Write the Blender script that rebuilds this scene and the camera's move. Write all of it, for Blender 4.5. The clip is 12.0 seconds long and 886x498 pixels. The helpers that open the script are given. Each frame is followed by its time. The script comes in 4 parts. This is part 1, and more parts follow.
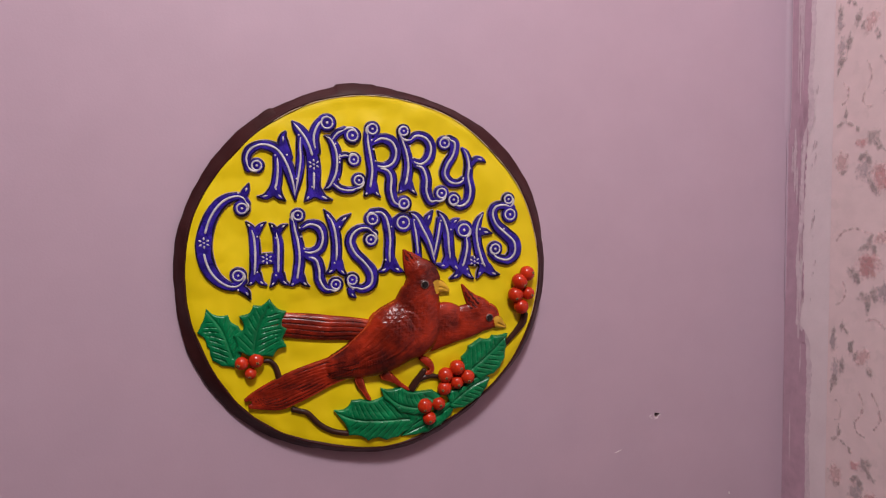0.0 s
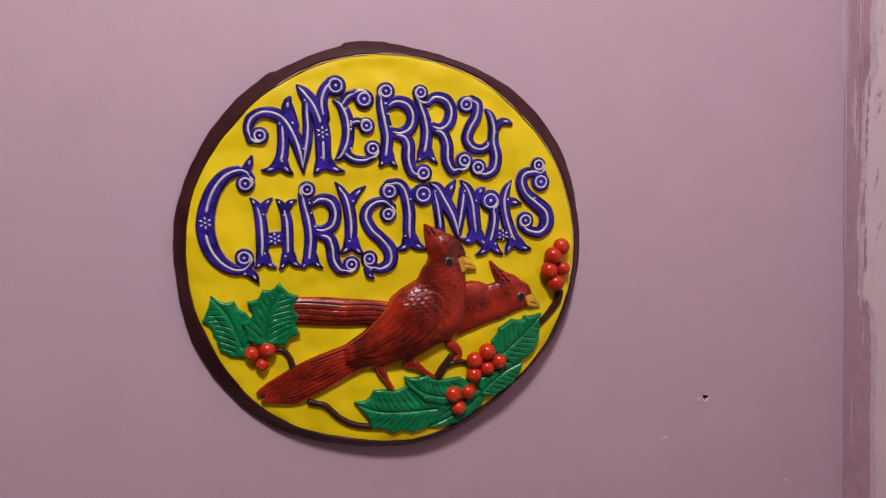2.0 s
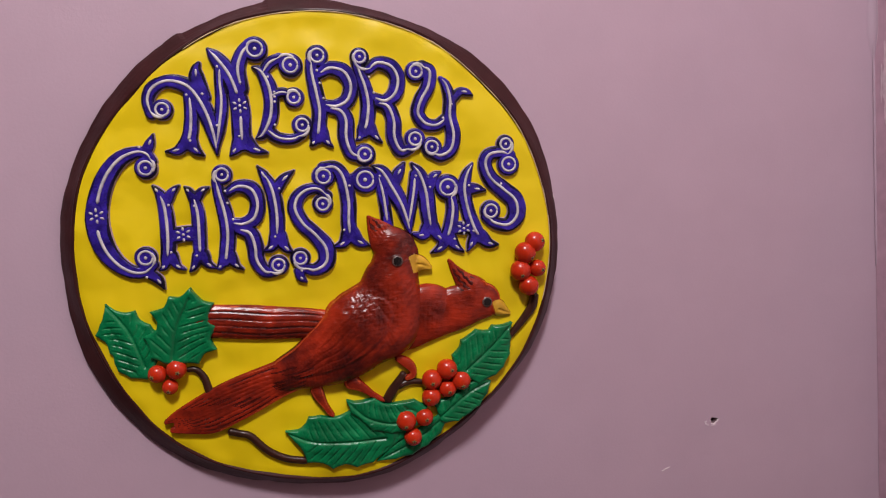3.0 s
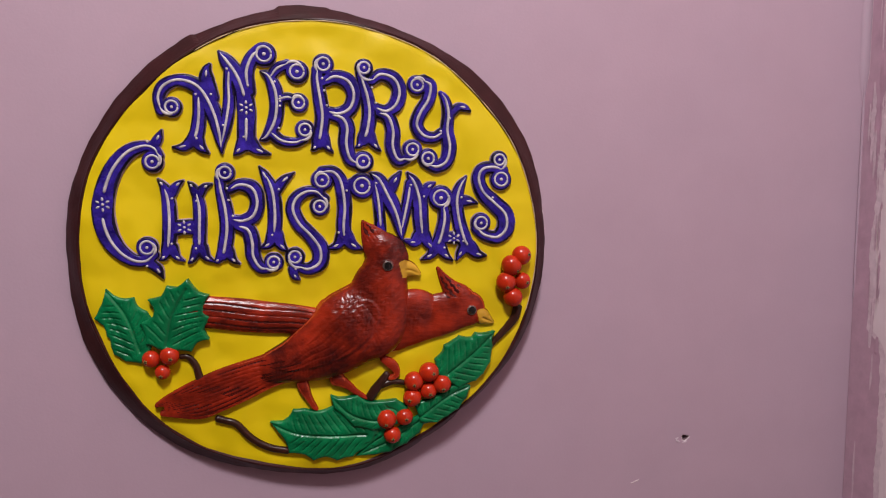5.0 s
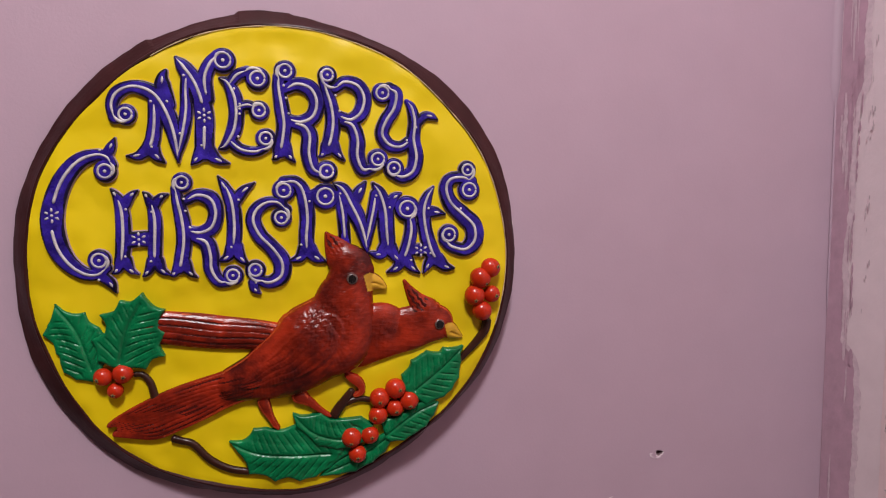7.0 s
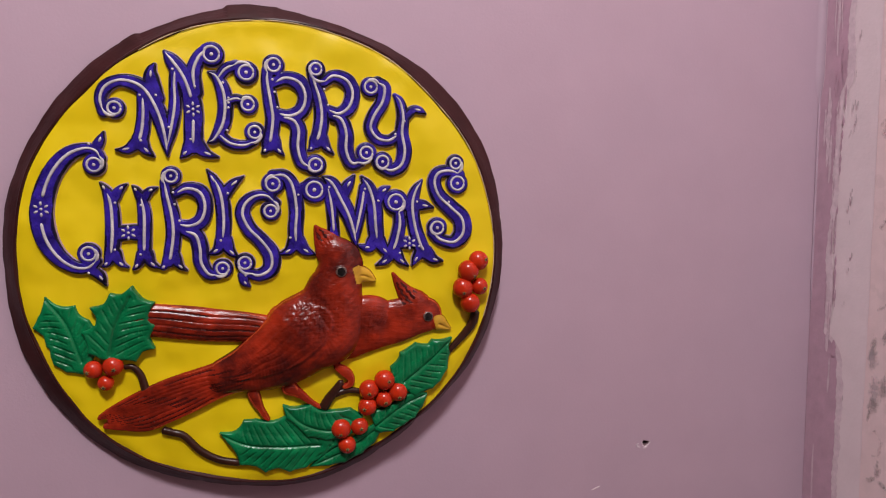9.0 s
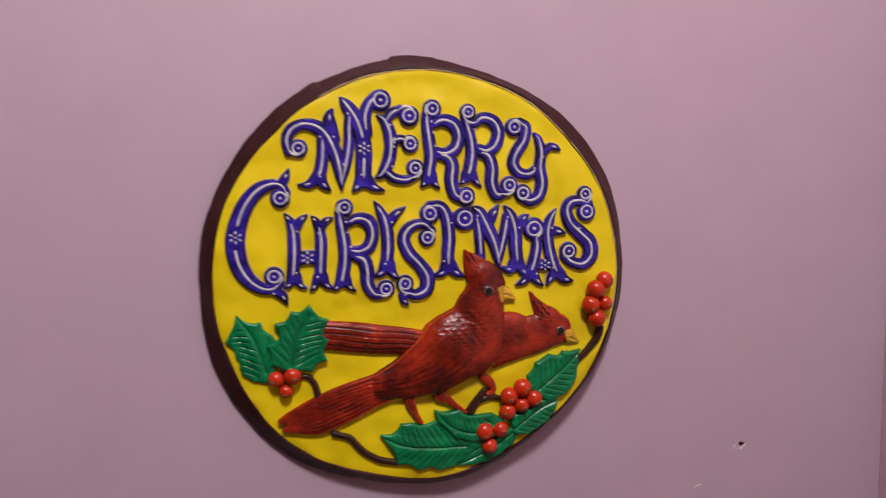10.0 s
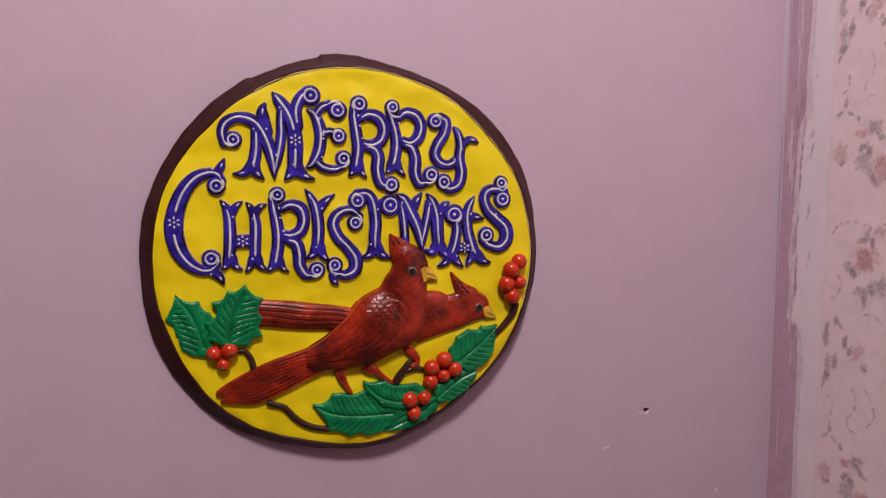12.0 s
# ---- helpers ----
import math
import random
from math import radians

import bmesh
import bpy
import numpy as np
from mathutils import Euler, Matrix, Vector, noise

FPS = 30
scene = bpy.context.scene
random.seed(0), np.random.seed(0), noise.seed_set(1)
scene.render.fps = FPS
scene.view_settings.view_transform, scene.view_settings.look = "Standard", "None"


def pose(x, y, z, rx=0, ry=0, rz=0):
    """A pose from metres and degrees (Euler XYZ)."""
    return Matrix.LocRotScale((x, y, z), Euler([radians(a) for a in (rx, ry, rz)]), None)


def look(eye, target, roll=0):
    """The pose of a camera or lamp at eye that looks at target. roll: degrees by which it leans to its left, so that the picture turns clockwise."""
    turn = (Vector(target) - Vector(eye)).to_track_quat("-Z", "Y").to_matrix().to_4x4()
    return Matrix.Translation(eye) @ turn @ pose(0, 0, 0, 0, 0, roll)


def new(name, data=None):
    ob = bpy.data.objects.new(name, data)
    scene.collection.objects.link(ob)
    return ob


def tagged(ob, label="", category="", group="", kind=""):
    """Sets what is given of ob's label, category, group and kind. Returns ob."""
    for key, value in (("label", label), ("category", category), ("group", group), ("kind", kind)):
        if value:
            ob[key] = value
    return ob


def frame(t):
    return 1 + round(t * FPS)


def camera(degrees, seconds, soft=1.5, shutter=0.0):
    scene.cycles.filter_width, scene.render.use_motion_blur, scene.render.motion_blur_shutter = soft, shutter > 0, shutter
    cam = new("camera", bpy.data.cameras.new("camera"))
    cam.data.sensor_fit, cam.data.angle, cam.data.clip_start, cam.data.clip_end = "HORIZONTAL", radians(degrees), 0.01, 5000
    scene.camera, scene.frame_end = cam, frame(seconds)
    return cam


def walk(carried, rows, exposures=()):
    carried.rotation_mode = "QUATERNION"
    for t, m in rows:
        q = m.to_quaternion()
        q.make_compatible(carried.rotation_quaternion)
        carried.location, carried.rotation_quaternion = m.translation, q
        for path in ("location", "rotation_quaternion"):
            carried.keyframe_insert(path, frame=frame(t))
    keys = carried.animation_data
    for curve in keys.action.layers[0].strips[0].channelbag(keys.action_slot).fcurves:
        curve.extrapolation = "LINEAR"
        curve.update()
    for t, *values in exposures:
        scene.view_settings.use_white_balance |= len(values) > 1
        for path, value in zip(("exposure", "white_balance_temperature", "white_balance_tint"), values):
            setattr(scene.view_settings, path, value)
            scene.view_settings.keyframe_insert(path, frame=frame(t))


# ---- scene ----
cam = camera(67.0, 12.0, soft=1.12, shutter=0.3)
PATH = [
    (0, (-0.0983, -0.6735, 1.5396), (0.1631, 0.2881, 1.4563), -1.48),
    (0.5, (-0.1048, -0.6609, 1.5403), (0.1582, 0.3020, 1.4800), -1.15),
    (1, (-0.1107, -0.6464, 1.5367), (0.1614, 0.3147, 1.4880), -1.55),
    (1.5, (-0.1011, -0.6268, 1.5411), (0.1153, 0.3456, 1.4537), -3.19),
    (2, (-0.0878, -0.6127, 1.5267), (0.1439, 0.3540, 1.4184), -3.38),
    (2.5, (-0.0343, -0.5476, 1.5123), (0.1838, 0.4228, 1.4093), -4.06),
    (2.7, (-0.0213, -0.5252, 1.5010), (0.1942, 0.4471, 1.4108), -4.34),
    (4.5, (-0.0104, -0.5353, 1.5064), (0.1947, 0.4389, 1.4120), -0.63),
    (5, (-0.0113, -0.5464, 1.5121), (0.2001, 0.4263, 1.4161), -0.35),
    (5.5, (-0.0117, -0.5487, 1.5123), (0.2151, 0.4219, 1.4319), -0.54),
    (6, (-0.0076, -0.5459, 1.5127), (0.2250, 0.4236, 1.4353), -0.55),
    (6.5, (-0.0019, -0.5377, 1.5100), (0.2350, 0.4309, 1.4343), -0.67),
    (7, (0.0042, -0.5347, 1.5122), (0.2409, 0.4336, 1.4314), -0.29),
    (9, (0.0063, -0.5405, 1.5114), (0.2533, 0.4244, 1.4223), -0.32),
    (9.5, (-0.0227, -0.5355, 1.5038), (0.2238, 0.4296, 1.4159), -0.15),
    (10, (-0.1226, -0.5713, 1.5301), (0.1263, 0.3941, 1.4522), -0.51),
    (10.5, (-0.1876, -0.6261, 1.5379), (0.0791, 0.3350, 1.4663), 2.17),
    (11, (-0.1472, -0.6377, 1.5206), (0.1746, 0.3055, 1.4378), 3.05),
    (11.5, (-0.1262, -0.6268, 1.5153), (0.1864, 0.3170, 1.4083), 1.49),
    (12, (-0.1087, -0.6303, 1.5312), (0.2004, 0.3158, 1.4338), -0.26),
]
walk(cam, [(t, look(eye, target, roll)) for t, eye, target, roll in PATH])

# ---- light ----
world = bpy.data.worlds.new("world")
world.use_nodes = True
world.node_tree.nodes["Background"].inputs["Color"].default_value = (0.9, 0.88, 1.0, 1)
world.node_tree.nodes["Background"].inputs["Strength"].default_value = 0.05
scene.world = world
scene.view_settings.exposure = 0.0


def area_lamp(name, size, watts, colour, eye, target):
    data = bpy.data.lights.new(name, "AREA")
    data.shape, data.size, data.energy, data.color = "DISK", size, watts, colour
    ob = new(name, data)
    ob.matrix_world = look(eye, target)
    return ob


area_lamp("ceiling_lamp_light", 0.27, 29.7, (1.0, 0.962, 0.963), (-0.09, -1.20, 2.89), (0.0, -0.2, 1.2))

CORNER = 0.5174          # the side wall's plane
ROOM_W, ROOM_S, ROOM_H = -2.3, -3.0, 3.0


# ---- materials ----
def material(name, colour, rough=0.5, metal=0.0, vary=0.12, scale=40.0, stain=0.1, stain_scale=6.0,
             bump=0.15, bump_scale=220.0, coat=0.0, tint=None, spec=0.5, bump_distance=0.0006, stain_band=(0.45, 0.75), brush=None, bump_detail=3.0):
    """A paint with two scales of tone and a fine relief, in object space."""
    m = bpy.data.materials.new(name)
    m.use_nodes = True
    nt = m.node_tree
    bsdf = nt.nodes["Principled BSDF"]
    bsdf.inputs["Metallic"].default_value = metal
    bsdf.inputs["Specular IOR Level"].default_value = spec
    bsdf.inputs["Coat Weight"].default_value = coat
    bsdf.inputs["Coat Roughness"].default_value = 0.18
    geo = nt.nodes.new("ShaderNodeNewGeometry")

    def noise_node(scale, detail=4.0, rough_=0.6):
        n = nt.nodes.new("ShaderNodeTexNoise")
        n.inputs["Scale"].default_value, n.inputs["Detail"].default_value = scale, detail
        n.inputs["Roughness"].default_value = rough_
        nt.links.new(geo.outputs["Position"], n.inputs["Vector"])
        return n.outputs["Fac"]

    def mix(a, b, fac):
        n = nt.nodes.new("ShaderNodeMix")
        n.data_type = "RGBA"
        nt.links.new(fac, n.inputs[0])
        for socket, v in ((n.inputs[6], a), (n.inputs[7], b)):
            if isinstance(v, tuple):
                socket.default_value = (*v, 1)
            else:
                nt.links.new(v, socket)
        return n.outputs[2]

    def steep(value, low, high):
        n = nt.nodes.new("ShaderNodeMapRange")
        n.inputs["From Min"].default_value, n.inputs["From Max"].default_value = low, high
        nt.links.new(value, n.inputs["Value"])
        return n.outputs["Result"]

    low = tuple(max(0.0, c * (1 - vary)) for c in colour)
    high = tuple(min(1.0, c * (1 + vary)) for c in colour)
    col = mix(low, high, steep(noise_node(scale), 0.3, 0.7))
    dirt = tint or tuple(c * 0.6 for c in colour)
    n = nt.nodes.new("ShaderNodeMath")
    n.operation = "MULTIPLY"
    nt.links.new(steep(noise_node(stain_scale, 5.0, 0.65), *stain_band), n.inputs[0])
    n.inputs[1].default_value = stain
    col = mix(col, dirt, n.outputs[0])
    nt.links.new(col, bsdf.inputs["Base Color"])
    r = nt.nodes.new("ShaderNodeMapRange")
    r.inputs["To Min"].default_value, r.inputs["To Max"].default_value = max(0.05, rough - 0.08), min(1.0, rough + 0.08)
    nt.links.new(noise_node(scale * 0.7), r.inputs["Value"])
    nt.links.new(r.outputs["Result"], bsdf.inputs["Roughness"])
    b = nt.nodes.new("ShaderNodeBump")
    b.inputs["Strength"].default_value, b.inputs["Distance"].default_value = bump, bump_distance
    if brush:
        turn = nt.nodes.new("ShaderNodeMapping")
        turn.inputs["Rotation"].default_value = (0, radians(brush[0]), 0)
        turn.inputs["Scale"].default_value = (brush[1], 1, 1)
        nt.links.new(geo.outputs["Position"], turn.inputs["Vector"])
        strokes = nt.nodes.new("ShaderNodeTexNoise")
        strokes.inputs["Scale"].default_value, strokes.inputs["Detail"].default_value = bump_scale, 4.0
        nt.links.new(turn.outputs["Vector"], strokes.inputs["Vector"])
        nt.links.new(strokes.outputs["Fac"], b.inputs["Height"])
    else:
        nt.links.new(noise_node(bump_scale, bump_detail), b.inputs["Height"])
    nt.links.new(b.outputs["Normal"], bsdf.inputs["Normal"])
    return m


LILAC = material("lilac_wall_paint", (0.478, 0.335, 0.415), 0.55, vary=0.03, scale=14, stain=0.3, stain_scale=2.5,
                 bump=0.25, bump_scale=420, tint=(0.43, 0.335, 0.435), bump_distance=0.0004)
SLOP = material("mauve_brushed_paint", (0.58, 0.37, 0.465), 0.45, vary=0.10, scale=60, stain=0.25, stain_scale=18,
                bump=0.5, bump_scale=160, tint=(0.58, 0.43, 0.48), brush=(90, 0.15))
MARGIN = material("pale_lining_paper", (0.89, 0.755, 0.785), 0.75, vary=0.03, scale=30, stain=0.25, stain_scale=22,
                  bump=0.25, bump_scale=300, tint=(0.72, 0.56, 0.60))
PAPER = material("pink_wallpaper", (0.90, 0.71, 0.715), 0.75, vary=0.05, scale=50, stain=0.25, stain_scale=30,
                 bump=0.2, bump_scale=500, tint=(0.82, 0.62, 0.63))


def print_pattern(m):
    """A faint mottle under the printed flowers."""
    nt = m.node_tree
    bsdf = nt.nodes["Principled BSDF"]
    ground = bsdf.inputs["Base Color"].links[0].from_socket
    geo = nt.nodes.new("ShaderNodeNewGeometry")

    def node(kind, **sockets):
        n = nt.nodes.new(kind)
        for key, value in sockets.items():
            n.inputs[key].default_value = value
        return n

    place = node("ShaderNodeMapping", Location=(0.0, 0.0, 0.035))
    nt.links.new(geo.outputs["Position"], place.inputs["Vector"])
    warp = node("ShaderNodeTexNoise", Scale=85.0, Detail=3.0)
    nt.links.new(place.outputs["Vector"], warp.inputs["Vector"])
    shift = nt.nodes.new("ShaderNodeVectorMath")
    shift.operation = "MULTIPLY_ADD"
    shift.inputs[1].default_value = (0.0, 0.022, 0.022)
    nt.links.new(warp.outputs["Color"], shift.inputs[0])
    nt.links.new(place.outputs["Vector"], shift.inputs[2])
    flat = node("ShaderNodeVectorMath")
    flat.operation = "MULTIPLY"
    flat.inputs[1].default_value = (0.0, 1.0, 1.0)
    nt.links.new(shift.outputs["Vector"], flat.inputs[0])

    def cells(scale, chance):
        v = node("ShaderNodeTexVoronoi", Scale=scale, Randomness=chance)
        nt.links.new(flat.outputs["Vector"], v.inputs["Vector"])
        return v.outputs["Distance"]

    def ramp(value, a, b):
        n = node("ShaderNodeMapRange")
        n.interpolation_type = "SMOOTHSTEP"
        n.inputs["From Min"].default_value, n.inputs["From Max"].default_value = a, b
        nt.links.new(value, n.inputs["Value"])
        return n.outputs["Result"]

    def times(a, b):
        n = node("ShaderNodeMath")
        n.operation = "MULTIPLY"
        for socket, v in zip(n.inputs, (a, b)):
            if isinstance(v, float):
                socket.default_value = v
            else:
                nt.links.new(v, socket)
        return n.outputs[0]

    def over(base, colour, mask):
        n = node("ShaderNodeMix")
        n.data_type = "RGBA"
        nt.links.new(mask, n.inputs[0])
        nt.links.new(base, n.inputs[6])
        n.inputs[7].default_value = (*colour, 1)
        return n.outputs[2]

    mid = cells(46.0, 1.0)
    fine = node("ShaderNodeTexNoise", Scale=75.0, Detail=2.0)
    nt.links.new(flat.outputs["Vector"], fine.inputs["Vector"])
    colour = over(ground, (0.76, 0.60, 0.60), times(ramp(mid, 0.42, 0.26), times(ramp(fine.outputs["Fac"], 0.42, 0.6), 0.45)))
    nt.links.new(colour, bsdf.inputs["Base Color"])


print_pattern(PAPER)
PLASTER = material("chipped_plaster", (0.68, 0.58, 0.60), 0.9, bump=0.6, bump_scale=500)
CAVITY = material("dark_hole", (0.20, 0.12, 0.14), 0.9, bump=0.5)
CEILING = material("white_ceiling_paint", (0.75, 0.72, 0.70), 0.8, vary=0.03)
# tone for the unseen walls, set dark to lessen fill light
TAN = material("unseen_wall_tan", (0.27, 0.20, 0.17), 0.7, vary=0.05, scale=10)
RED_DARK = material("deep_red_paint", (0.060, 0.008, 0.006), 0.26, vary=0.4, scale=90, bump=0.5, bump_scale=300, spec=0.4)
FLOOR = material("brown_floor_boards", (0.12, 0.07, 0.045), 0.5, vary=0.2, scale=8)
BROWN = material("dark_brown_rim_paint", (0.035, 0.0072, 0.0077), 0.40, vary=0.22, scale=60, stain=0.35, stain_scale=14,
                 bump=0.5, bump_scale=150, tint=(0.080, 0.028, 0.028), spec=0.25)
CREAM = material("bare_cream_edge", (0.62, 0.45, 0.28), 0.6)
YELLOW = material("yellow_enamel", (0.775, 0.575, 0.005), 0.42, vary=0.05, scale=18, stain=0.3, stain_scale=9,
                  bump=0.85, bump_scale=30, tint=(0.66, 0.44, 0.010), spec=0.32, bump_distance=0.009, bump_detail=0.7)
BLUE = material("ultramarine_enamel", (0.033, 0.016, 0.265), 0.28, vary=0.5, scale=110, stain=0.8, stain_scale=60,
                bump=0.9, bump_scale=210, tint=(0.008, 0.004, 0.08), spec=0.36)
NAVY = material("near_black_outline_paint", (0.005, 0.003, 0.014), 0.35, vary=0.4, scale=120, stain=0.4, stain_scale=60, bump=0.4, tint=(0.04, 0.02, 0.16), spec=0.2)
SIDE = material("worn_lavender_edge_paint", (0.34, 0.25, 0.38), 0.5, vary=0.3, scale=120, stain=0.5, stain_scale=60, tint=(0.05, 0.03, 0.10), spec=0.3)
WHITE = material("dull_white_line_paint", (0.63, 0.59, 0.585), 0.40, vary=0.16, scale=160, stain=0.75, stain_scale=90, bump=0.6, tint=(0.20, 0.17, 0.33))
RED = material("dark_red_glazed_paint", (0.29, 0.021, 0.007), 0.24, vary=0.5, scale=38, stain=0.9, stain_scale=26,
               bump=0.75, bump_scale=360, tint=(0.035, 0.005, 0.005), spec=0.36, stain_band=(0.40, 0.66), brush=(-28, 0.3), bump_distance=0.0008)
RED_BRIGHT = material("worn_orange_red_paint", (0.42, 0.055, 0.012), 0.28, vary=0.35, scale=60, stain=0.6, stain_scale=45,
                      bump=0.6, bump_scale=320, tint=(0.20, 0.016, 0.007), spec=0.36)
EYE_GREY = material("grey_eye_ring", (0.12, 0.075, 0.065), 0.3)
EYE_BLACK = material("black_eye", (0.010, 0.007, 0.007), 0.22, spec=0.35)
BEAK = material("ochre_beak_paint", (0.60, 0.33, 0.022), 0.35, vary=0.15, scale=90, stain=0.5, stain_scale=60, tint=(0.30, 0.11, 0.02))
GREEN = material("holly_green_enamel", (0.002, 0.165, 0.055), 0.28, vary=0.3, scale=70, stain=0.5, stain_scale=40,
                 bump=0.8, bump_scale=170, tint=(0.001, 0.06, 0.02), spec=0.4)
BERRY = material("red_berry_enamel", (0.50, 0.026, 0.006), 0.24, vary=0.15, scale=90, stain=0.35, stain_scale=50,
                 bump=0.12, tint=(0.30, 0.012, 0.006), spec=0.45)
CALYX = material("olive_calyx_paint", (0.20, 0.16, 0.045), 0.5)
TWIG = material("umber_twig_paint", (0.035, 0.010, 0.006), 0.32, vary=0.3, scale=90, bump=0.5, bump_scale=200, spec=0.4)


# ---- mesh tools ----
def mesh_object(name, verts, faces, mats, slots=None, smooth=True, parent=None, label=""):
    me = bpy.data.meshes.new(name)
    me.from_pydata([tuple(v) for v in verts], [], faces)
    for m in mats:
        me.materials.append(m)
    if slots is not None:
        me.polygons.foreach_set("material_index", np.asarray(slots, dtype=np.int32))
    me.polygons.foreach_set("use_smooth", np.full(len(faces), smooth, dtype=bool))
    me.update()
    ob = new(name, me)
    ob.parent = parent
    if label:
        ob["label"] = label
    return ob


def spline(pts, n=7):
    """A smooth line through points of any width."""
    p = np.array(pts, dtype=float)
    if len(p) < 3:
        return np.array([p[0] + (p[-1] - p[0]) * k / n for k in range(n + 1)]) if len(p) == 2 else p
    q = np.vstack([2 * p[0] - p[1], p, 2 * p[-1] - p[-2]])
    out = []
    for i in range(1, len(q) - 2):
        a, b, c, d = q[i - 1:i + 3]
        for k in range(n):
            t = k / n
            out.append(0.5 * (2 * b + (c - a) * t + (2 * a - 5 * b + 4 * c - d) * t * t + (3 * b - a - 3 * c + d) * t ** 3))
    out.append(p[-1])
    return np.array(out)


def stroke_field(X, Z, pts, n=7):
    """Signed distance to a stroke, its half width at the nearest place, the way along it and the side offset."""
    s = spline(pts, n)
    best = np.full(X.shape, 1e9)
    rad, along, side = np.zeros(X.shape), np.zeros(X.shape), np.zeros(X.shape)
    if len(s) == 1:
        d = np.hypot(X - s[0, 0], Z - s[0, 1])
        return d - s[0, 2], np.full(X.shape, s[0, 2]), d, X - s[0, 0]
    run = 0.0
    for a, b in zip(s[:-1], s[1:]):
        ex, ez = b[0] - a[0], b[1] - a[1]
        ll = ex * ex + ez * ez + 1e-12
        length = math.sqrt(ll)
        t = np.clip(((X - a[0]) * ex + (Z - a[1]) * ez) / ll, 0, 1)
        dx, dz = X - a[0] - t * ex, Z - a[1] - t * ez
        r = np.maximum(a[2] + (b[2] - a[2]) * t, 0.3)
        d = np.hypot(dx, dz) - r
        take = d < best
        best = np.where(take, d, best)
        rad = np.where(take, r, rad)
        along = np.where(take, run + t * length, along)
        side = np.where(take, (dx * ez - dz * ex) / length, side)
        run += length
    return best, rad, along, side


def relief(name, box, step, field, base, mats, parent, label="", edge_slot=0, slot_of=None, skirt=0.0):
    """A raised shape cut from a height field: field(X, Z) gives the signed distance to its outline (mm) and its height (mm).
    Its side goes down to base (mm). X to the right, Z up, heights towards the room (-y)."""
    x0, x1, z0, z1 = box
    xs, zs = np.arange(x0, x1 + step, step), np.arange(z0, z1 + step, step)
    X, Z = np.meshgrid(xs, zs)
    sd, _ = field(X, Z)
    sd = np.where(np.abs(sd) < 1e-6, -1e-6, sd)
    inside = sd < 0
    px, pz, index, faces, rim = [], [], {}, [], []

    def corner(i, j):
        key = (i, j)
        if key not in index:
            index[key] = len(px)
            px.append(xs[j]), pz.append(zs[i])
        return index[key]

    def cut(i, j, k, l):
        key = (i, j, k, l) if (i, j) < (k, l) else (k, l, i, j)
        if key not in index:
            a, b = sd[i, j], sd[k, l]
            t = min(0.95, max(0.05, a / (a - b)))
            index[key] = len(px)
            px.append(xs[j] + t * (xs[l] - xs[j])), pz.append(zs[i] + t * (zs[k] - zs[i]))
        return index[key]

    count = inside[:-1, :-1].astype(int) + inside[1:, :-1] + inside[:-1, 1:] + inside[1:, 1:]
    for i, j in zip(*np.nonzero(count)):
        ring = [(i, j), (i, j + 1), (i + 1, j + 1), (i + 1, j)]
        if count[i, j] == 4:
            faces.append([corner(*c) for c in ring])
            continue
        face, cuts = [], []
        for a, b in zip(ring, ring[1:] + ring[:1]):
            if inside[a]:
                face.append(corner(*a))
            if inside[a] != inside[b]:
                v = cut(*a, *b)
                face.append(v)
                cuts.append((v, inside[a]))
        if len(face) > 2:
            faces.append(face)
            for n, (v, leaving) in enumerate(cuts):
                if leaving:
                    rim.append((v, cuts[(n + 1) % len(cuts)][0]))
    PX, PZ = np.array(px), np.array(pz)
    _, h = field(PX, PZ)
    verts = np.stack([PX, -h, PZ], 1)
    slots = [0] * len(faces)
    if slot_of is not None:
        mid = np.array([[np.mean(PX[f]), np.mean(PZ[f])] for f in faces])
        slots = list(slot_of(mid[:, 0], mid[:, 1]))
    low, extra = {}, []
    s0 = field(PX, PZ)[0]
    GX, GZ = (field(PX + 0.2, PZ)[0] - s0) / 0.2, (field(PX, PZ + 0.2)[0] - s0) / 0.2
    for a, b in rim:
        for v in (a, b):
            if v not in low:
                low[v] = len(verts) + len(extra)
                extra.append((PX[v] + skirt * GX[v], -base, PZ[v] + skirt * GZ[v]))
        faces.append([b, a, low[a], low[b]])
        slots.append(edge_slot)
    if extra:
        verts = np.vstack([verts, np.array(extra)])
    return mesh_object(name, verts * 0.001, faces, mats, slots, True, parent, label)


def box_of(points, margin=1.0):
    p = np.array([(q[0], q[1], q[2] if len(q) > 2 else 0.0) for q in points])
    return ((p[:, 0] - p[:, 2]).min() - margin, (p[:, 0] + p[:, 2]).max() + margin,
            (p[:, 1] - p[:, 2]).min() - margin, (p[:, 1] + p[:, 2]).max() + margin)


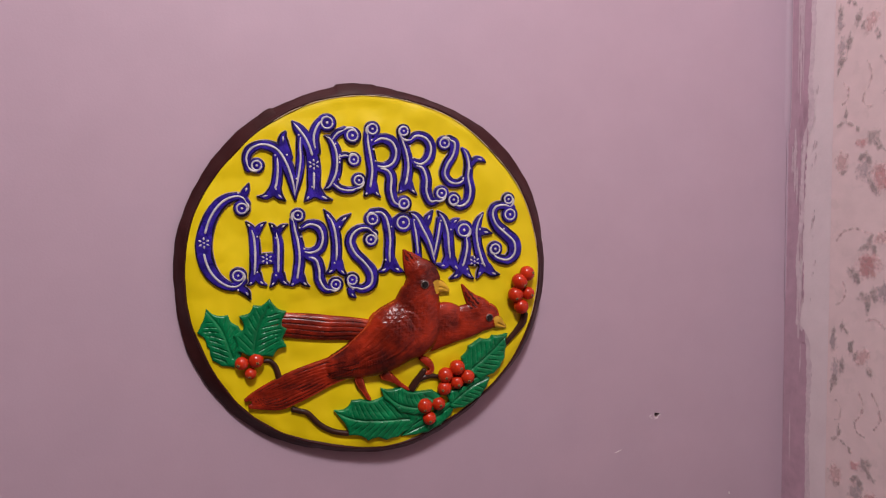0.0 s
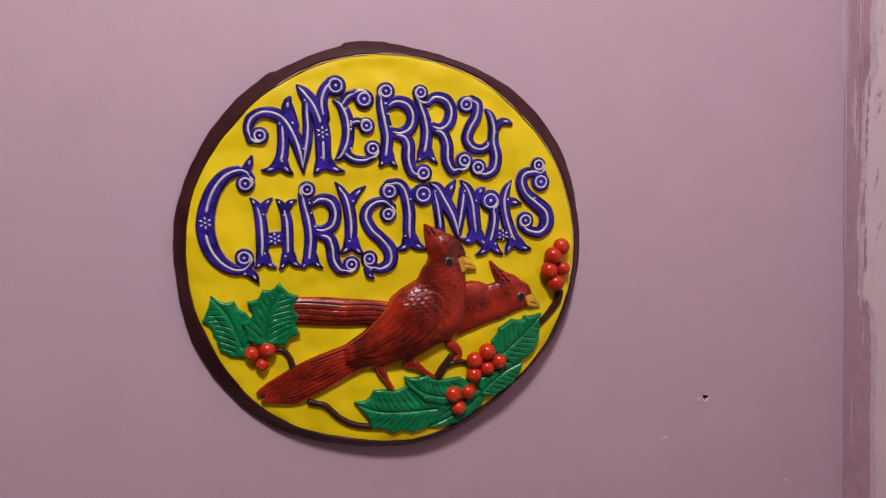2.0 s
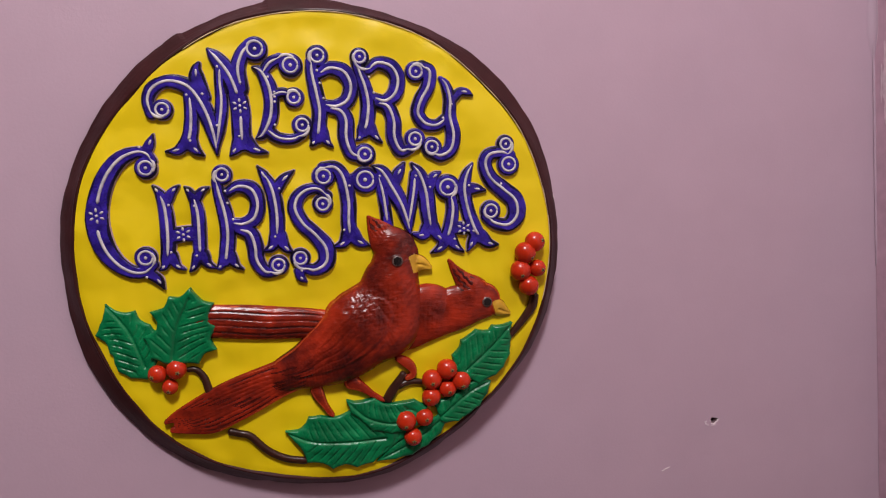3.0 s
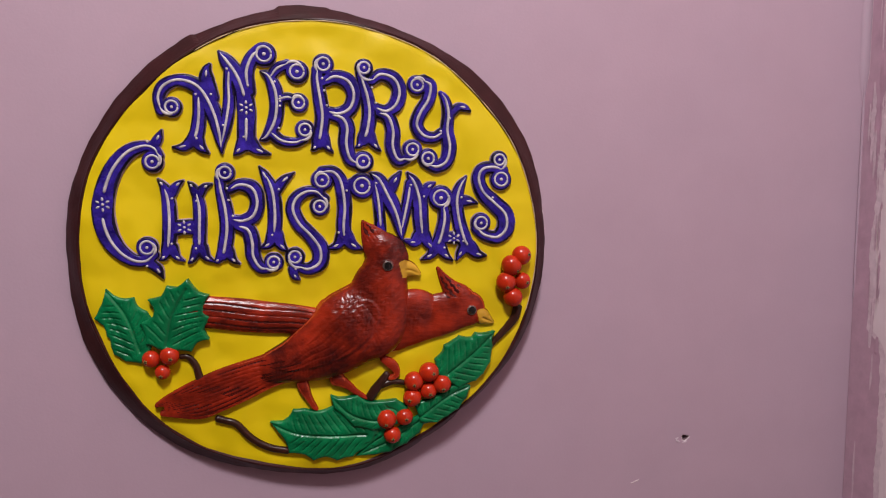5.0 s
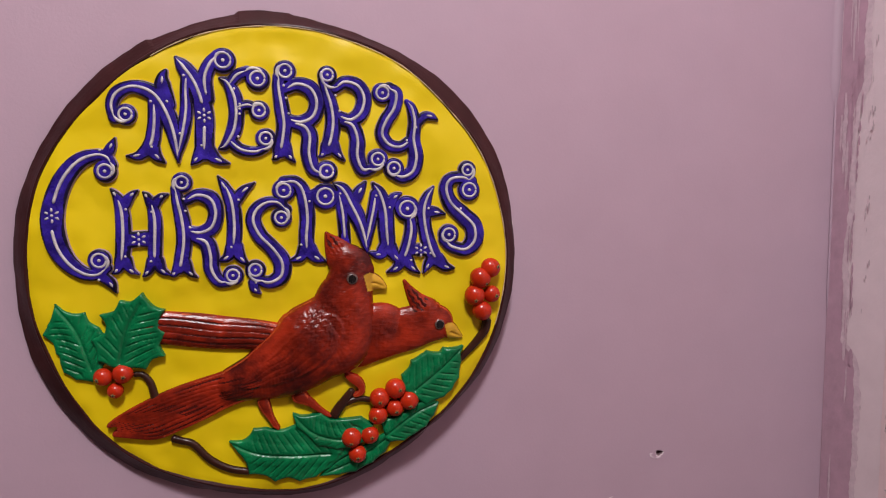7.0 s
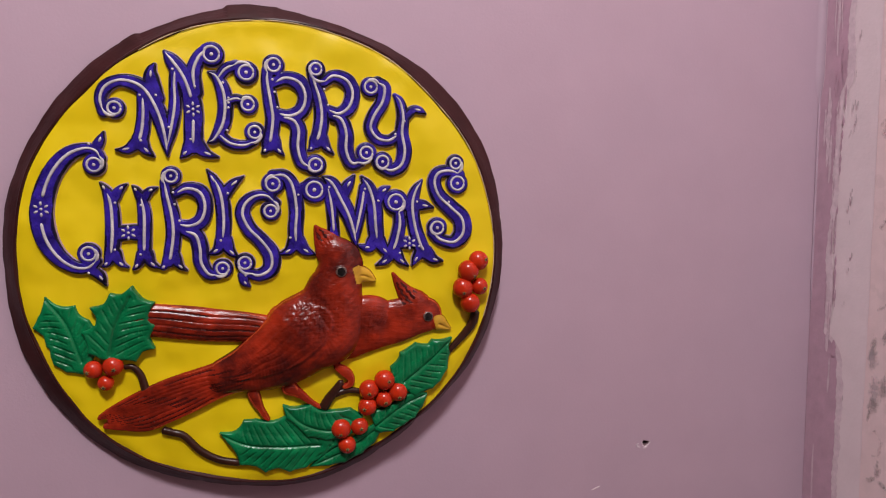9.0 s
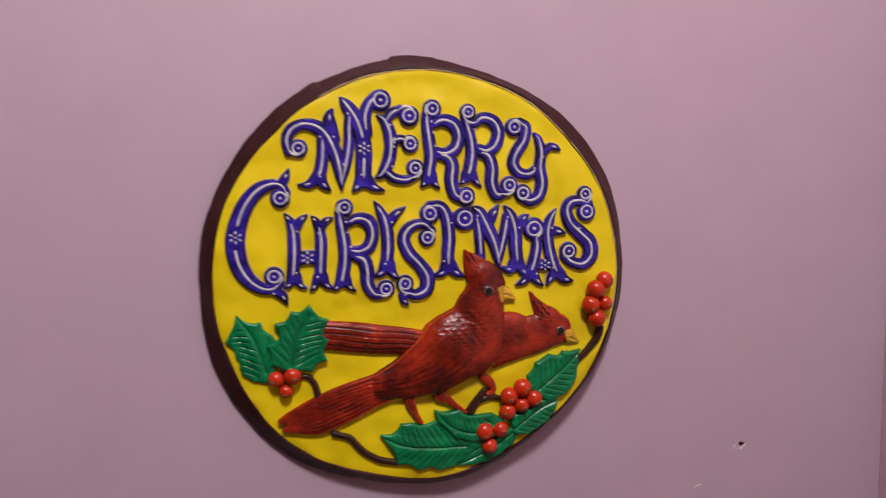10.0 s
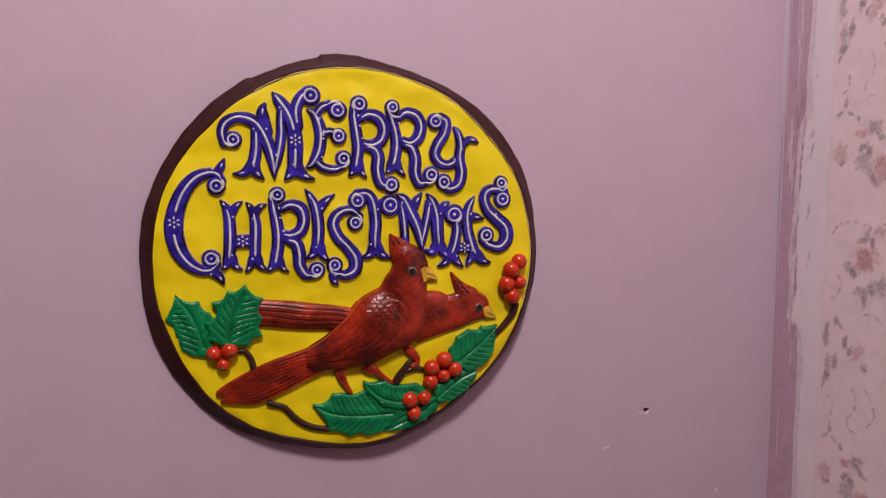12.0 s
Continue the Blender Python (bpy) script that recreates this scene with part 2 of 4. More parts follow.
def tube(pts, lift, flat, sides=10, n=6):
    """Rings of a rounded cord along a stroke, lying on the height lift(x, z)."""
    s = spline(pts, n)
    way = np.gradient(s[:, :2], axis=0)
    way /= np.linalg.norm(way, axis=1)[:, None] + 1e-9
    verts, faces = [], []
    for k, (p, w) in enumerate(zip(s, way)):
        top = lift(p[0], p[1])
        squeeze = 0.35 if k in (0, len(s) - 1) else 1.0
        for a in range(sides):
            c, d = math.cos(2 * math.pi * a / sides), math.sin(2 * math.pi * a / sides)
            r = p[2] * squeeze
            verts.append((p[0] + w[1] * r * c, -(top + r * flat * d), p[1] - w[0] * r * c))
    for k in range(len(s) - 1):
        for a in range(sides):
            b = (a + 1) % sides
            faces.append((k * sides + a, (k + 1) * sides + a, (k + 1) * sides + b, k * sides + b))
    faces.append(tuple(range(sides)))
    faces.append(tuple(reversed(range((len(s) - 1) * sides, len(s) * sides))))
    return verts, faces


def joined(pieces):
    verts, faces = [], []
    for v, f in pieces:
        faces += [tuple(i + len(verts) for i in q) for q in f]
        verts += list(v)
    return verts, faces


def blob(x, z, top, r, flat, rings=8, sides=16):
    """A rounded knob, as a flattened ball."""
    verts, faces = [(x, -(top + r * flat), z)], []
    for i in range(1, rings):
        p = math.pi * i / rings
        for a in range(sides):
            q = 2 * math.pi * a / sides
            verts.append((x + r * math.sin(p) * math.cos(q), -(top + r * flat * math.cos(p)), z + r * math.sin(p) * math.sin(q)))
    verts.append((x, -(top - r * flat), z))
    for a in range(sides):
        b = (a + 1) % sides
        faces.append((0, 1 + a, 1 + b))
        for i in range(rings - 2):
            k = 1 + i * sides
            faces.append((k + a, k + sides + a, k + sides + b, k + b))
        k = 1 + (rings - 2) * sides
        faces.append((k + a, len(verts) - 1, k + b))
    return verts, faces


def ripple(X, Z, freq, seed):
    """Smooth waviness from a few sines."""
    r = np.random.RandomState(seed)
    out = np.zeros(np.shape(X))
    for _ in range(6):
        a, p, f = r.uniform(0, 6.28), r.uniform(0, 6.28), freq * r.uniform(0.6, 1.5)
        out = out + np.sin(f * (np.cos(a) * X + np.sin(a) * Z) + p)
    return out / 6


# ---- structure ----
def slab(name, corners, mats, label, category="", flip=False):
    """A flat-sided block from two opposite corners."""
    (ax, ay, az), (bx, by, bz) = corners
    v = [(x, y, z) for x in (ax, bx) for y in (ay, by) for z in (az, bz)]
    f = [(0, 1, 3, 2), (4, 6, 7, 5), (0, 4, 5, 1), (2, 3, 7, 6), (0, 2, 6, 4), (1, 5, 7, 3)]
    ob = mesh_object(name, v, f, mats, smooth=False)
    return tagged(ob, label, category or name.split("_")[0], kind="structure")


def wall_with_hole(x0, x1, z0, z1, hx, hz):
    """The lilac wall, with a ragged screw hole through its face."""
    n, ring = 40, 0.02
    verts, faces, slots = [], [], []
    square = []
    for k in range(n):
        a = 2 * math.pi * (k + 0.5) / n - math.pi * 0.75
        c, s = math.cos(a), math.sin(a)
        m = max(abs(c), abs(s))
        square.append((hx + ring * c / m, hz + ring * s / m))
    for x, z in square:
        verts.append((x, 0, z))
    radii = [(0.0036, 0.0), (0.0029, 0.0006), (0.0023, 0.0022), (0.0019, 0.010)]
    for r, y in radii:
        for k in range(n):
            a = 2 * math.pi * (k + 0.5) / n - math.pi * 0.75
            w = 1 + 0.16 * math.sin(3 * a + 1) + 0.10 * math.sin(7 * a) + 0.08 * math.sin(11 * a + 2)
            verts.append((hx + r * w * math.cos(a) * 1.15, y, hz + r * w * math.sin(a) * 0.85))
    for i in range(len(radii)):
        for k in range(n):
            l = (k + 1) % n
            faces.append((i * n + k, i * n + l, (i + 1) * n + l, (i + 1) * n + k))
            slots.append((0, 1, 2, 2)[i])
    faces.append(tuple(len(radii) * n + k for k in range(n)))
    slots.append(2)
    q = n // 4
    b = len(verts)
    verts += [(x0, 0, z0), (x1, 0, z0), (x1, 0, z1), (x0, 0, z1), (x0, 0.12, z0), (x1, 0.12, z0), (x1, 0.12, z1), (x0, 0.12, z1)]
    sides = [(b, b + 1), (b + 1, b + 2), (b + 2, b + 3), (b + 3, b)]
    for i, (u, v) in enumerate(sides):
        arc = [(i * q + k) % n for k in range(q + 1)]
        faces.append((u, v, *reversed(arc)))
        slots.append(0)
        faces.append((v, u, u + 4, v + 4))
        slots.append(0)
    faces.append((b + 7, b + 6, b + 5, b + 4))
    slots.append(0)
    ob = mesh_object("wall_north", verts, faces, [LILAC, PLASTER, CAVITY], slots, False)
    return tagged(ob, "lilac painted wall with a ragged screw hole", "wall", kind="structure")


HOLE_X, HOLE_Z = 0.3389, 1.2743
wall = wall_with_hole(ROOM_W, CORNER, 0.0, ROOM_H, HOLE_X, HOLE_Z)
side_wall = slab("wall_east", ((CORNER, ROOM_S, 0), (CORNER + 0.12, 0.12, ROOM_H)), [MARGIN], "pale papered side wall meeting the lilac wall")
# west and south walls are unseen, added to close the room and cut bounce
slab("wall_west", ((ROOM_W - 0.12, ROOM_S, 0), (ROOM_W, 0.12, ROOM_H)), [TAN], "unseen tan wall, kept dark to cut bounce light")
slab("wall_south", ((ROOM_W - 0.12, ROOM_S - 0.12, 0), (CORNER + 0.12, ROOM_S, ROOM_H)), [TAN], "unseen tan wall, kept dark to cut bounce light")
slab("floor", ((ROOM_W - 0.12, ROOM_S - 0.12, -0.1), (CORNER + 0.12, 0.12, 0)), [FLOOR], "brown wooden floor")
slab("ceiling", ((ROOM_W - 0.12, ROOM_S - 0.12, ROOM_H), (CORNER + 0.12, 0.12, ROOM_H + 0.1)), [CEILING], "white painted ceiling")


# ---- the plaque's drawing ----
# letters: strokes of (x, z, half width) in millimetres from the plaque's centre
LETTER_1 = [
    ("line", [(-111.1, 106.8, 4.3), (-112.6, 115.8, 4.3), (-108.9, 123.7, 4.7), (-100.1, 128.2, 4.3), (-90.8, 127.2, 5.2), (-83.4, 122.6, 5.7), (-77.7, 113.6, 5.7), (-73.2, 101.6, 5.7), (-70.4, 87.5, 4.4), (-69.6, 76.2, 1.2)]),
    ("ball", [(-103.6, 108.9, 7.3)]),
    ("line", [(-84.4, 118.3, 4.4), (-84.6, 104.3, 4.8), (-86.2, 92.3, 5.3), (-88.8, 85.1, 5.7)]),
    ("foot", [(-87.6, 87.5, 5.2), (-95.9, 80.2, 3.4), (-104.2, 79.8, 0.8)]),
    ("foot", [(-87.2, 87.5, 5.2), (-84.5, 80.3, 3.9), (-78.9, 75.4, 0.8)]),
    ("foot", [(-75.3, 116.4, 5.2), (-78.3, 128.3, 5.6), (-78.4, 135, 3.8), (-76.3, 139.8, 1.6)]),
    ("dot", [(-86.3, 118.2, 1)]),
    ("dot", [(-75.6, 118.4, 1)]),
    ("dot", [(-86.9, 86.3, 1)]),
]
LETTER_2 = [
    ("line", [(-69.9, 80.3, 2.2), (-66.2, 95.6, 4.4), (-63.2, 112.6, 4.4), (-63, 126.6, 4), (-62.2, 136.6, 4)]),
    ("line", [(-69, 149.5, 1.2), (-63.5, 142.5, 5.3), (-57, 132.7, 6.2), (-52.8, 120.8, 6.2), (-50.9, 108.7, 6.7), (-51.5, 92.5, 6.7), (-51.8, 83.5, 6.7)]),
    ("foot", [(-51.8, 85.2, 6.6), (-57.1, 78.2, 3.5), (-60.8, 74.2, 0.8)]),
    ("foot", [(-51, 85.2, 6.6), (-43.4, 77.8, 3.5), (-34.8, 74.9, 0.8)]),
    ("line", [(-48.9, 121.7, 5.3), (-49.9, 134.9, 5.3), (-46.4, 145, 4.9), (-40.7, 152, 4)]),
    ("ball", [(-36.9, 148.5, 8.9)]),
    ("star", [(-50.9, 109.1, 3.2)]),
    ("dot", [(-63.8, 137, 1)]),
    ("dot", [(-67.7, 96, 1)]),
    ("dot", [(-49.1, 125.3, 1)]),
    ("dot", [(-53.3, 87.6, 1)]),
]
LETTER_3 = [
    ("line", [(-39.7, 135.9, 0.8), (-34.3, 132.8, 3.6), (-29.9, 123.2, 5.4), (-28.7, 111, 5.4), (-30.8, 98.8, 5.4), (-36.7, 88.5, 3.6), (-41.5, 85.6, 0.8)]),
    ("line", [(-33.6, 130.8, 3.6), (-27.8, 138.2, 4), (-20.6, 141.7, 3.6)]),
    ("ball", [(-13.2, 136.2, 8.6)]),
    ("line", [(-29.4, 115.1, 3.6), (-21.4, 117.3, 3.6), (-16.6, 116.5, 3.2)]),
    ("ball", [(-12.7, 113.3, 7.3)]),
    ("line", [(-34.2, 91.8, 4.5), (-26.4, 85.2, 4.1), (-16.4, 83.6, 3.7), (-9.5, 86.1, 3.2)]),
    ("ball", [(-8.4, 93.2, 7.4)]),
    ("dot", [(-29.7, 128.5, 1)]),
    ("dot", [(-26.1, 117.6, 1)]),
    ("dot", [(-26.2, 114.3, 1)]),
    ("dot", [(-26.4, 110.7, 1)]),
    ("dot", [(-27.7, 94.3, 1.1)]),
]
LETTER_4 = [
    ("ball", [(6.4, 142.4, 7.8)]),
    ("line", [(1.8, 138.2, 4.1), (1.6, 130, 4.6), (3.6, 115.6, 5.5), (4.9, 103.2, 5.5), (3.3, 90.7, 5.6), (1.9, 84.5, 5.6)]),
    ("foot", [(2.4, 87.8, 5.5), (-1.1, 80.3, 2.7), (-3.6, 78.2, 0.8)]),
    ("foot", [(4.5, 87.8, 5.5), (8.4, 80.3, 2.7), (12, 76.5, 0.8)]),
    ("line", [(6.5, 129.2, 3.7), (14.7, 133.1, 5.1), (24.6, 130, 6), (28.9, 120.1, 5.6), (25.7, 109.7, 5.6), (16.9, 105.4, 5.1), (8.7, 107.4, 3.7)]),
    ("line", [(11.5, 104.5, 3.7), (19.7, 102.1, 5.1), (23.3, 95, 6.1), (22.5, 82.4, 6.1), (25.2, 71.5, 5.2), (31.4, 67.6, 3.8)]),
    ("ball", [(35.2, 69.3, 8.1)]),
    ("dot", [(5.3, 131.7, 1.1)]),
    ("dot", [(6.7, 122.7, 1.1)]),
    ("dot", [(8.4, 111.5, 1.1)]),
]
LETTER_5 = [
    ("ball", [(36.9, 140.2, 7)]),
    ("line", [(33.9, 136.9, 3.7), (36.2, 128.6, 4.2), (39.3, 118.2, 5.2), (40.7, 105.7, 5.7), (38.7, 93, 5.7), (36, 86.3, 5.2)]),
    ("foot", [(36.1, 87.9, 5.1), (32.6, 82, 2.3), (30, 80.3, 0.8)]),
    ("foot", [(39.5, 89.6, 5.6), (44.4, 82, 2.8), (48.5, 77.8, 0.9)]),
    ("line", [(42.5, 130.8, 3.8), (49.8, 135.6, 4.7), (59.5, 132.8, 5.7), (64, 123.7, 5.7), (61.2, 113.1, 5.7), (53.4, 107.9, 4.8), (45, 110.8, 3.8)]),
    ("line", [(47.5, 106.6, 3.8), (55, 103.7, 5.2), (58.7, 93.1, 5.7), (58.4, 80.3, 5.8), (62.5, 70.9, 5.3), (69.5, 71.8, 3.9)]),
    ("ball", [(73.9, 78.6, 7.8)]),
    ("dot", [(42.8, 125.4, 1.1)]),
    ("dot", [(45.5, 114.1, 1.1)]),
]
LETTER_6 = [
    ("ball", [(77.8, 128.2, 7.7)]),
    ("line", [(83.1, 131.7, 4.8), (88.2, 127.5, 5.3), (86.3, 116.8, 5.3), (80.1, 106.9, 5.3), (77.3, 97.5, 5.3), (82.4, 89.8, 4.9), (91.1, 88.1, 4.4), (99.2, 93.4, 3.9)]),
    ("line", [(96.5, 122.6, 1.7), (100.3, 117, 3.9), (102.4, 106.3, 4.9), (101.4, 93.4, 5.4), (103.4, 80.4, 5.9), (100.6, 69.5, 5.4), (93, 65.2, 4.9), (86.4, 67, 3.9)]),
    ("ball", [(86.1, 71.7, 7.8)]),
    ("foot", [(103.7, 105.5, 3.9), (110, 111.6, 3.4), (115.4, 111.7, 2.9), (120.3, 109.1, 0.9)]),
    ("dot", [(96.1, 92.9, 1.1)]),
    ("dot", [(103.3, 102.9, 1.1)]),
]
LETTER_7 = [
    ("ball", [(-118.9, 69.1, 7.8)]),
    ("line", [(-114.2, 73.5, 3.5), (-117.3, 79, 3.4), (-124.6, 80.6, 3.9), (-135.9, 75.9, 5.5), (-145.6, 64.5, 6.4), (-152.2, 48.7, 7.2), (-154.9, 32.9, 7.7), (-152.4, 16.9, 7.3), (-145.7, 4.7, 6.1), (-136.1, -2.9, 4.8), (-126.9, -4.1, 3.9), (-120.6, 0.6, 3.5)]),
    ("ball", [(-125.3, 6, 7.9)]),
    ("foot", [(-118, 80.2, 3.8), (-114.4, 85.8, 3.4), (-111.8, 92.1, 0.8)]),
    ("foot", [(-123.2, -6.3, 3.9), (-118.5, -10.5, 3.5), (-115.4, -17.2, 0.8)]),
    ("star", [(-154.2, 38.1, 3)]),
    ("dot", [(-121.5, 83.8, 1)]),
    ("dot", [(-125.9, -7.8, 1)]),
]
LETTER_8 = [
    ("line", [(-111.5, 50.2, 3.5), (-109.3, 40.9, 4.8), (-108.8, 27.9, 5.3), (-109.4, 15.7, 5.3), (-110.7, 4.3, 4.9)]),
    ("foot", [(-109.5, 46.2, 4.3), (-112.9, 52.6, 2.6), (-115.8, 56.3, 0.8)]),
    ("foot", [(-107.2, 46.1, 4.3), (-102.4, 52.1, 2.6), (-98.1, 55.3, 0.8)]),
    ("foot", [(-111, 5.6, 4.8), (-113.6, -1.3, 2.6), (-117.1, -3.6, 0.8)]),
    ("foot", [(-108.3, 5.5, 4.8), (-104.8, -1.6, 2.6), (-100, -4.6, 0.8)]),
    ("line", [(-88.9, 47.1, 3.5), (-87.2, 33.6, 4.9), (-88, 15.2, 4.9), (-88.5, 4.1, 4.9)]),
    ("foot", [(-89.4, 46.3, 3.9), (-91.8, 51.2, 2.6), (-94.4, 54.1, 0.8)]),
    ("foot", [(-86.7, 46.3, 3.9), (-82.7, 50.7, 2.6), (-77.9, 52.7, 0.8)]),
    ("foot", [(-90, 4.5, 4.4), (-93.4, -3.2, 2.6), (-96.6, -6.4, 0.8)]),
    ("foot", [(-86.9, 4.8, 4.8), (-83.7, -2.3, 3.1), (-78, -5.8, 0.8)]),
    ("bar", [(-106.9, 19.8, 5.9), (-98.5, 20.8, 5.5), (-89.3, 20.5, 6)]),
    ("star", [(-98.5, 20.4, 3.2)]),
    ("dot", [(-106.3, 42.1, 1)]),
    ("dot", [(-88.9, 40.2, 1)]),
    ("dot", [(-107.8, 8.4, 1)]),
    ("dot", [(-90.8, 4.5, 1)]),
]
LETTER_9 = [
    ("ball", [(-67.9, 61.1, 7.2)]),
    ("line", [(-72.4, 56.7, 3.6), (-71.2, 47.7, 4.5), (-68.6, 33.3, 5.4), (-68, 18.8, 5.4), (-70.2, 4.3, 5.4), (-71.6, -1.1, 4.5)]),
    ("foot", [(-71, 2.3, 4.9), (-75.2, -4.7, 2.7), (-78, -6.2, 0.8)]),
    ("foot", [(-68.3, 2.2, 4.9), (-64.6, -4.6, 2.7), (-60, -8.1, 0.8)]),
    ("line", [(-65.3, 48.4, 3.6), (-57.3, 52, 4.5), (-48.4, 49, 5.9), (-45.2, 39, 5.5), (-48.3, 28.7, 5.5), (-56.4, 24.7, 4.5), (-64.2, 26.1, 3.6)]),
    ("line", [(-60.5, 21.1, 3.6), (-52.7, 17.6, 5.5), (-49.9, 7.9, 6), (-49.5, -2.6, 5.5), (-44.6, -11.2, 4.6), (-38.2, -12.3, 3.7)]),
    ("ball", [(-34.4, -7.4, 7.4)]),
    ("dot", [(-66.8, 49.3, 1)]),
    ("dot", [(-66, 40.6, 1)]),
    ("dot", [(-63.3, 28.6, 1)]),
]
LETTER_10 = [
    ("line", [(-38.5, 59.7, 2.7), (-34.8, 50.5, 4.6), (-32.8, 39.7, 5.5), (-32.4, 26.3, 5.5), (-33.6, 13.7, 5.5)]),
    ("foot", [(-34.1, 46.4, 4.9), (-38.5, 58, 3.6), (-43, 65.5, 0.8)]),
    ("foot", [(-31.7, 47.2, 4.5), (-25.4, 55, 3.6), (-17.5, 60.8, 0.8)]),
    ("foot", [(-34, 13.7, 5.4), (-37.9, 6.3, 3.6), (-44.5, 3.5, 0.8)]),
    ("foot", [(-32, 13.7, 5.5), (-28.3, 5.1, 3.6), (-22.7, 0.3, 0.8)]),
    ("dot", [(-28.9, 48.4, 1.1)]),
    ("dot", [(-34.9, 13.7, 1.1)]),
]
LETTER_11 = [
    ("ball", [(1.3, 34.9, 7.5)]),
    ("line", [(5.2, 40.8, 3.8), (-1.2, 46.3, 3.7), (-9.5, 46, 4.2), (-16.6, 40.7, 5.1), (-18.9, 32.3, 5.6), (-14.3, 21.7, 5.6), (-6.3, 13, 5.6), (0.8, 2.1, 6.6), (0.1, -8.6, 6.2), (-8.4, -13.4, 4.7), (-16.1, -11, 3.8)]),
    ("ball", [(-18.4, -3.7, 7.5)]),
    ("foot", [(-19.9, -13.4, 4.1), (-19.2, -18.2, 3.2), (-15.6, -21.7, 0.8)]),
    ("dot", [(-9.5, 16.9, 1.1)]),
    ("dot", [(-18.2, -13.1, 1.1)]),
]
LETTER_12 = [
    ("ball", [(3.5, 55.1, 8.4)]),
    ("line", [(3.7, 61.5, 4.2), (11.6, 61.4, 4.7), (16.4, 56.7, 5.2), (19.1, 47.8, 5.7), (20.4, 33.7, 5.7), (19.3, 20.9, 5.7), (19.4, 10.1, 5.7)]),
    ("foot", [(1.7, 47.6, 3.7), (2.4, 44.2, 3.7)]),
    ("line", [(21.7, 49.9, 4.3), (27.2, 53.2, 3.8)]),
    ("ball", [(33.9, 50.6, 10)]),
    ("foot", [(18.6, 12.3, 5.6), (14.2, 4.7, 3.7), (7, 2.3, 1.3)]),
    ("foot", [(20.7, 12.3, 5.6), (25.6, 4.8, 4.2), (33.2, 1.1, 0.9)]),
    ("dot", [(22, 46.9, 1.1)]),
    ("dot", [(15.3, 14.5, 1.1)]),
]
LETTER_13 = [
    ("line", [(43.8, 53.5, 2.9), (46.4, 39.7, 4.3), (47.5, 26.7, 4.4), (48.1, 15.9, 4.4)]),
    ("line", [(40.5, 60.3, 0.9), (47.2, 55.6, 4.8), (53.4, 43.9, 6.3), (59.6, 30.8, 5.8), (63.3, 17.7, 4.4), (64.8, 8.4, 1.3)]),
    ("foot", [(55.6, 46.9, 4.7), (59.2, 53.8, 4.3), (64.1, 61, 1.3)]),
    ("line", [(64.1, 14.6, 3.9), (67.4, 28.5, 4.4), (70.2, 41.5, 4.4), (71.7, 52.3, 3.9)]),
    ("line", [(70.1, 60.1, 1.3), (75.2, 52.3, 4.9), (79, 39.2, 6.4), (80, 23.9, 6.4), (81.1, 10.6, 5.9)]),
    ("foot", [(81.7, 42.6, 4.8), (86.2, 49.6, 3.4), (91.5, 52.6, 0.9)]),
    ("foot", [(78.9, 10.7, 5.8), (74.4, 5.5, 3.9), (67.4, 7.1, 1.3)]),
    ("foot", [(82.5, 10.6, 5.8), (86.4, 3.9, 3.9), (91.2, -1.2, 1.3)]),
    ("dot", [(45, 52.6, 1.1)]),
    ("dot", [(72.2, 51, 1.1)]),
    ("dot", [(82.5, 41.8, 1.1)]),
]
LETTER_14 = [
    ("ball", [(96.2, 40.7, 9.9)]),
    ("line", [(98.4, 34.5, 4.5), (99.1, 23.4, 5), (96.3, 10.2, 5.5), (92.6, 1.5, 5.5)]),
    ("foot", [(92.1, 1.5, 5.4), (87.6, -5, 3.4), (80.4, -8.4, 0.9)]),
    ("foot", [(95.7, 1.4, 5.4), (99.7, -5, 3.5), (105.5, -9.7, 0.9)]),
    ("line", [(117, 57.6, 0.9), (112, 49.7, 4), (109.2, 38.7, 5.5), (110.8, 23.2, 5.5), (115.2, 7.5, 6.1), (119.2, 0.7, 5.6)]),
    ("foot", [(116.9, 3, 5.5), (112.3, -3.6, 3.5), (109.1, -9.3, 0.9)]),
    ("foot", [(120.6, 0.6, 5.5), (126, -5, 4), (133.4, -6.6, 0.9)]),
    ("foot", [(110.1, 38.3, 4.9), (118.2, 38.1, 3.9), (125.9, 36.2, 0.9)]),
    ("bar", [(98.9, 8.8, 4.5), (105.7, 8.6, 4.9), (113.4, 8.4, 4.5)]),
    ("foot", [(102, 39.3, 3.9), (108.3, 40.1, 3.9)]),
    ("star", [(106.6, 8.2, 3.6)]),
    ("dot", [(112.8, 40.9, 1.2)]),
    ("dot", [(98.8, 0.8, 1.2)]),
    ("dot", [(114.2, 5.7, 1.2)]),
]
LETTER_15 = [
    ("ball", [(144, 70.7, 7.1)]),
    ("ball", [(145.3, 55.1, 8.7)]),
    ("line", [(147.7, 62.2, 4.1), (139.4, 64.9, 4.5), (130.2, 63.2, 5), (127, 55.7, 5.5), (130.6, 45.1, 6.1), (140.1, 36, 6.6), (148.9, 26.9, 7.2), (149.7, 15.6, 7.2), (142.3, 8.5, 5.6), (131.7, 10.6, 4.6), (125.7, 16.2, 4.6)]),
    ("ball", [(129, 20.1, 8.1)]),
    ("dot", [(138.3, 40.5, 1.2)]),
]

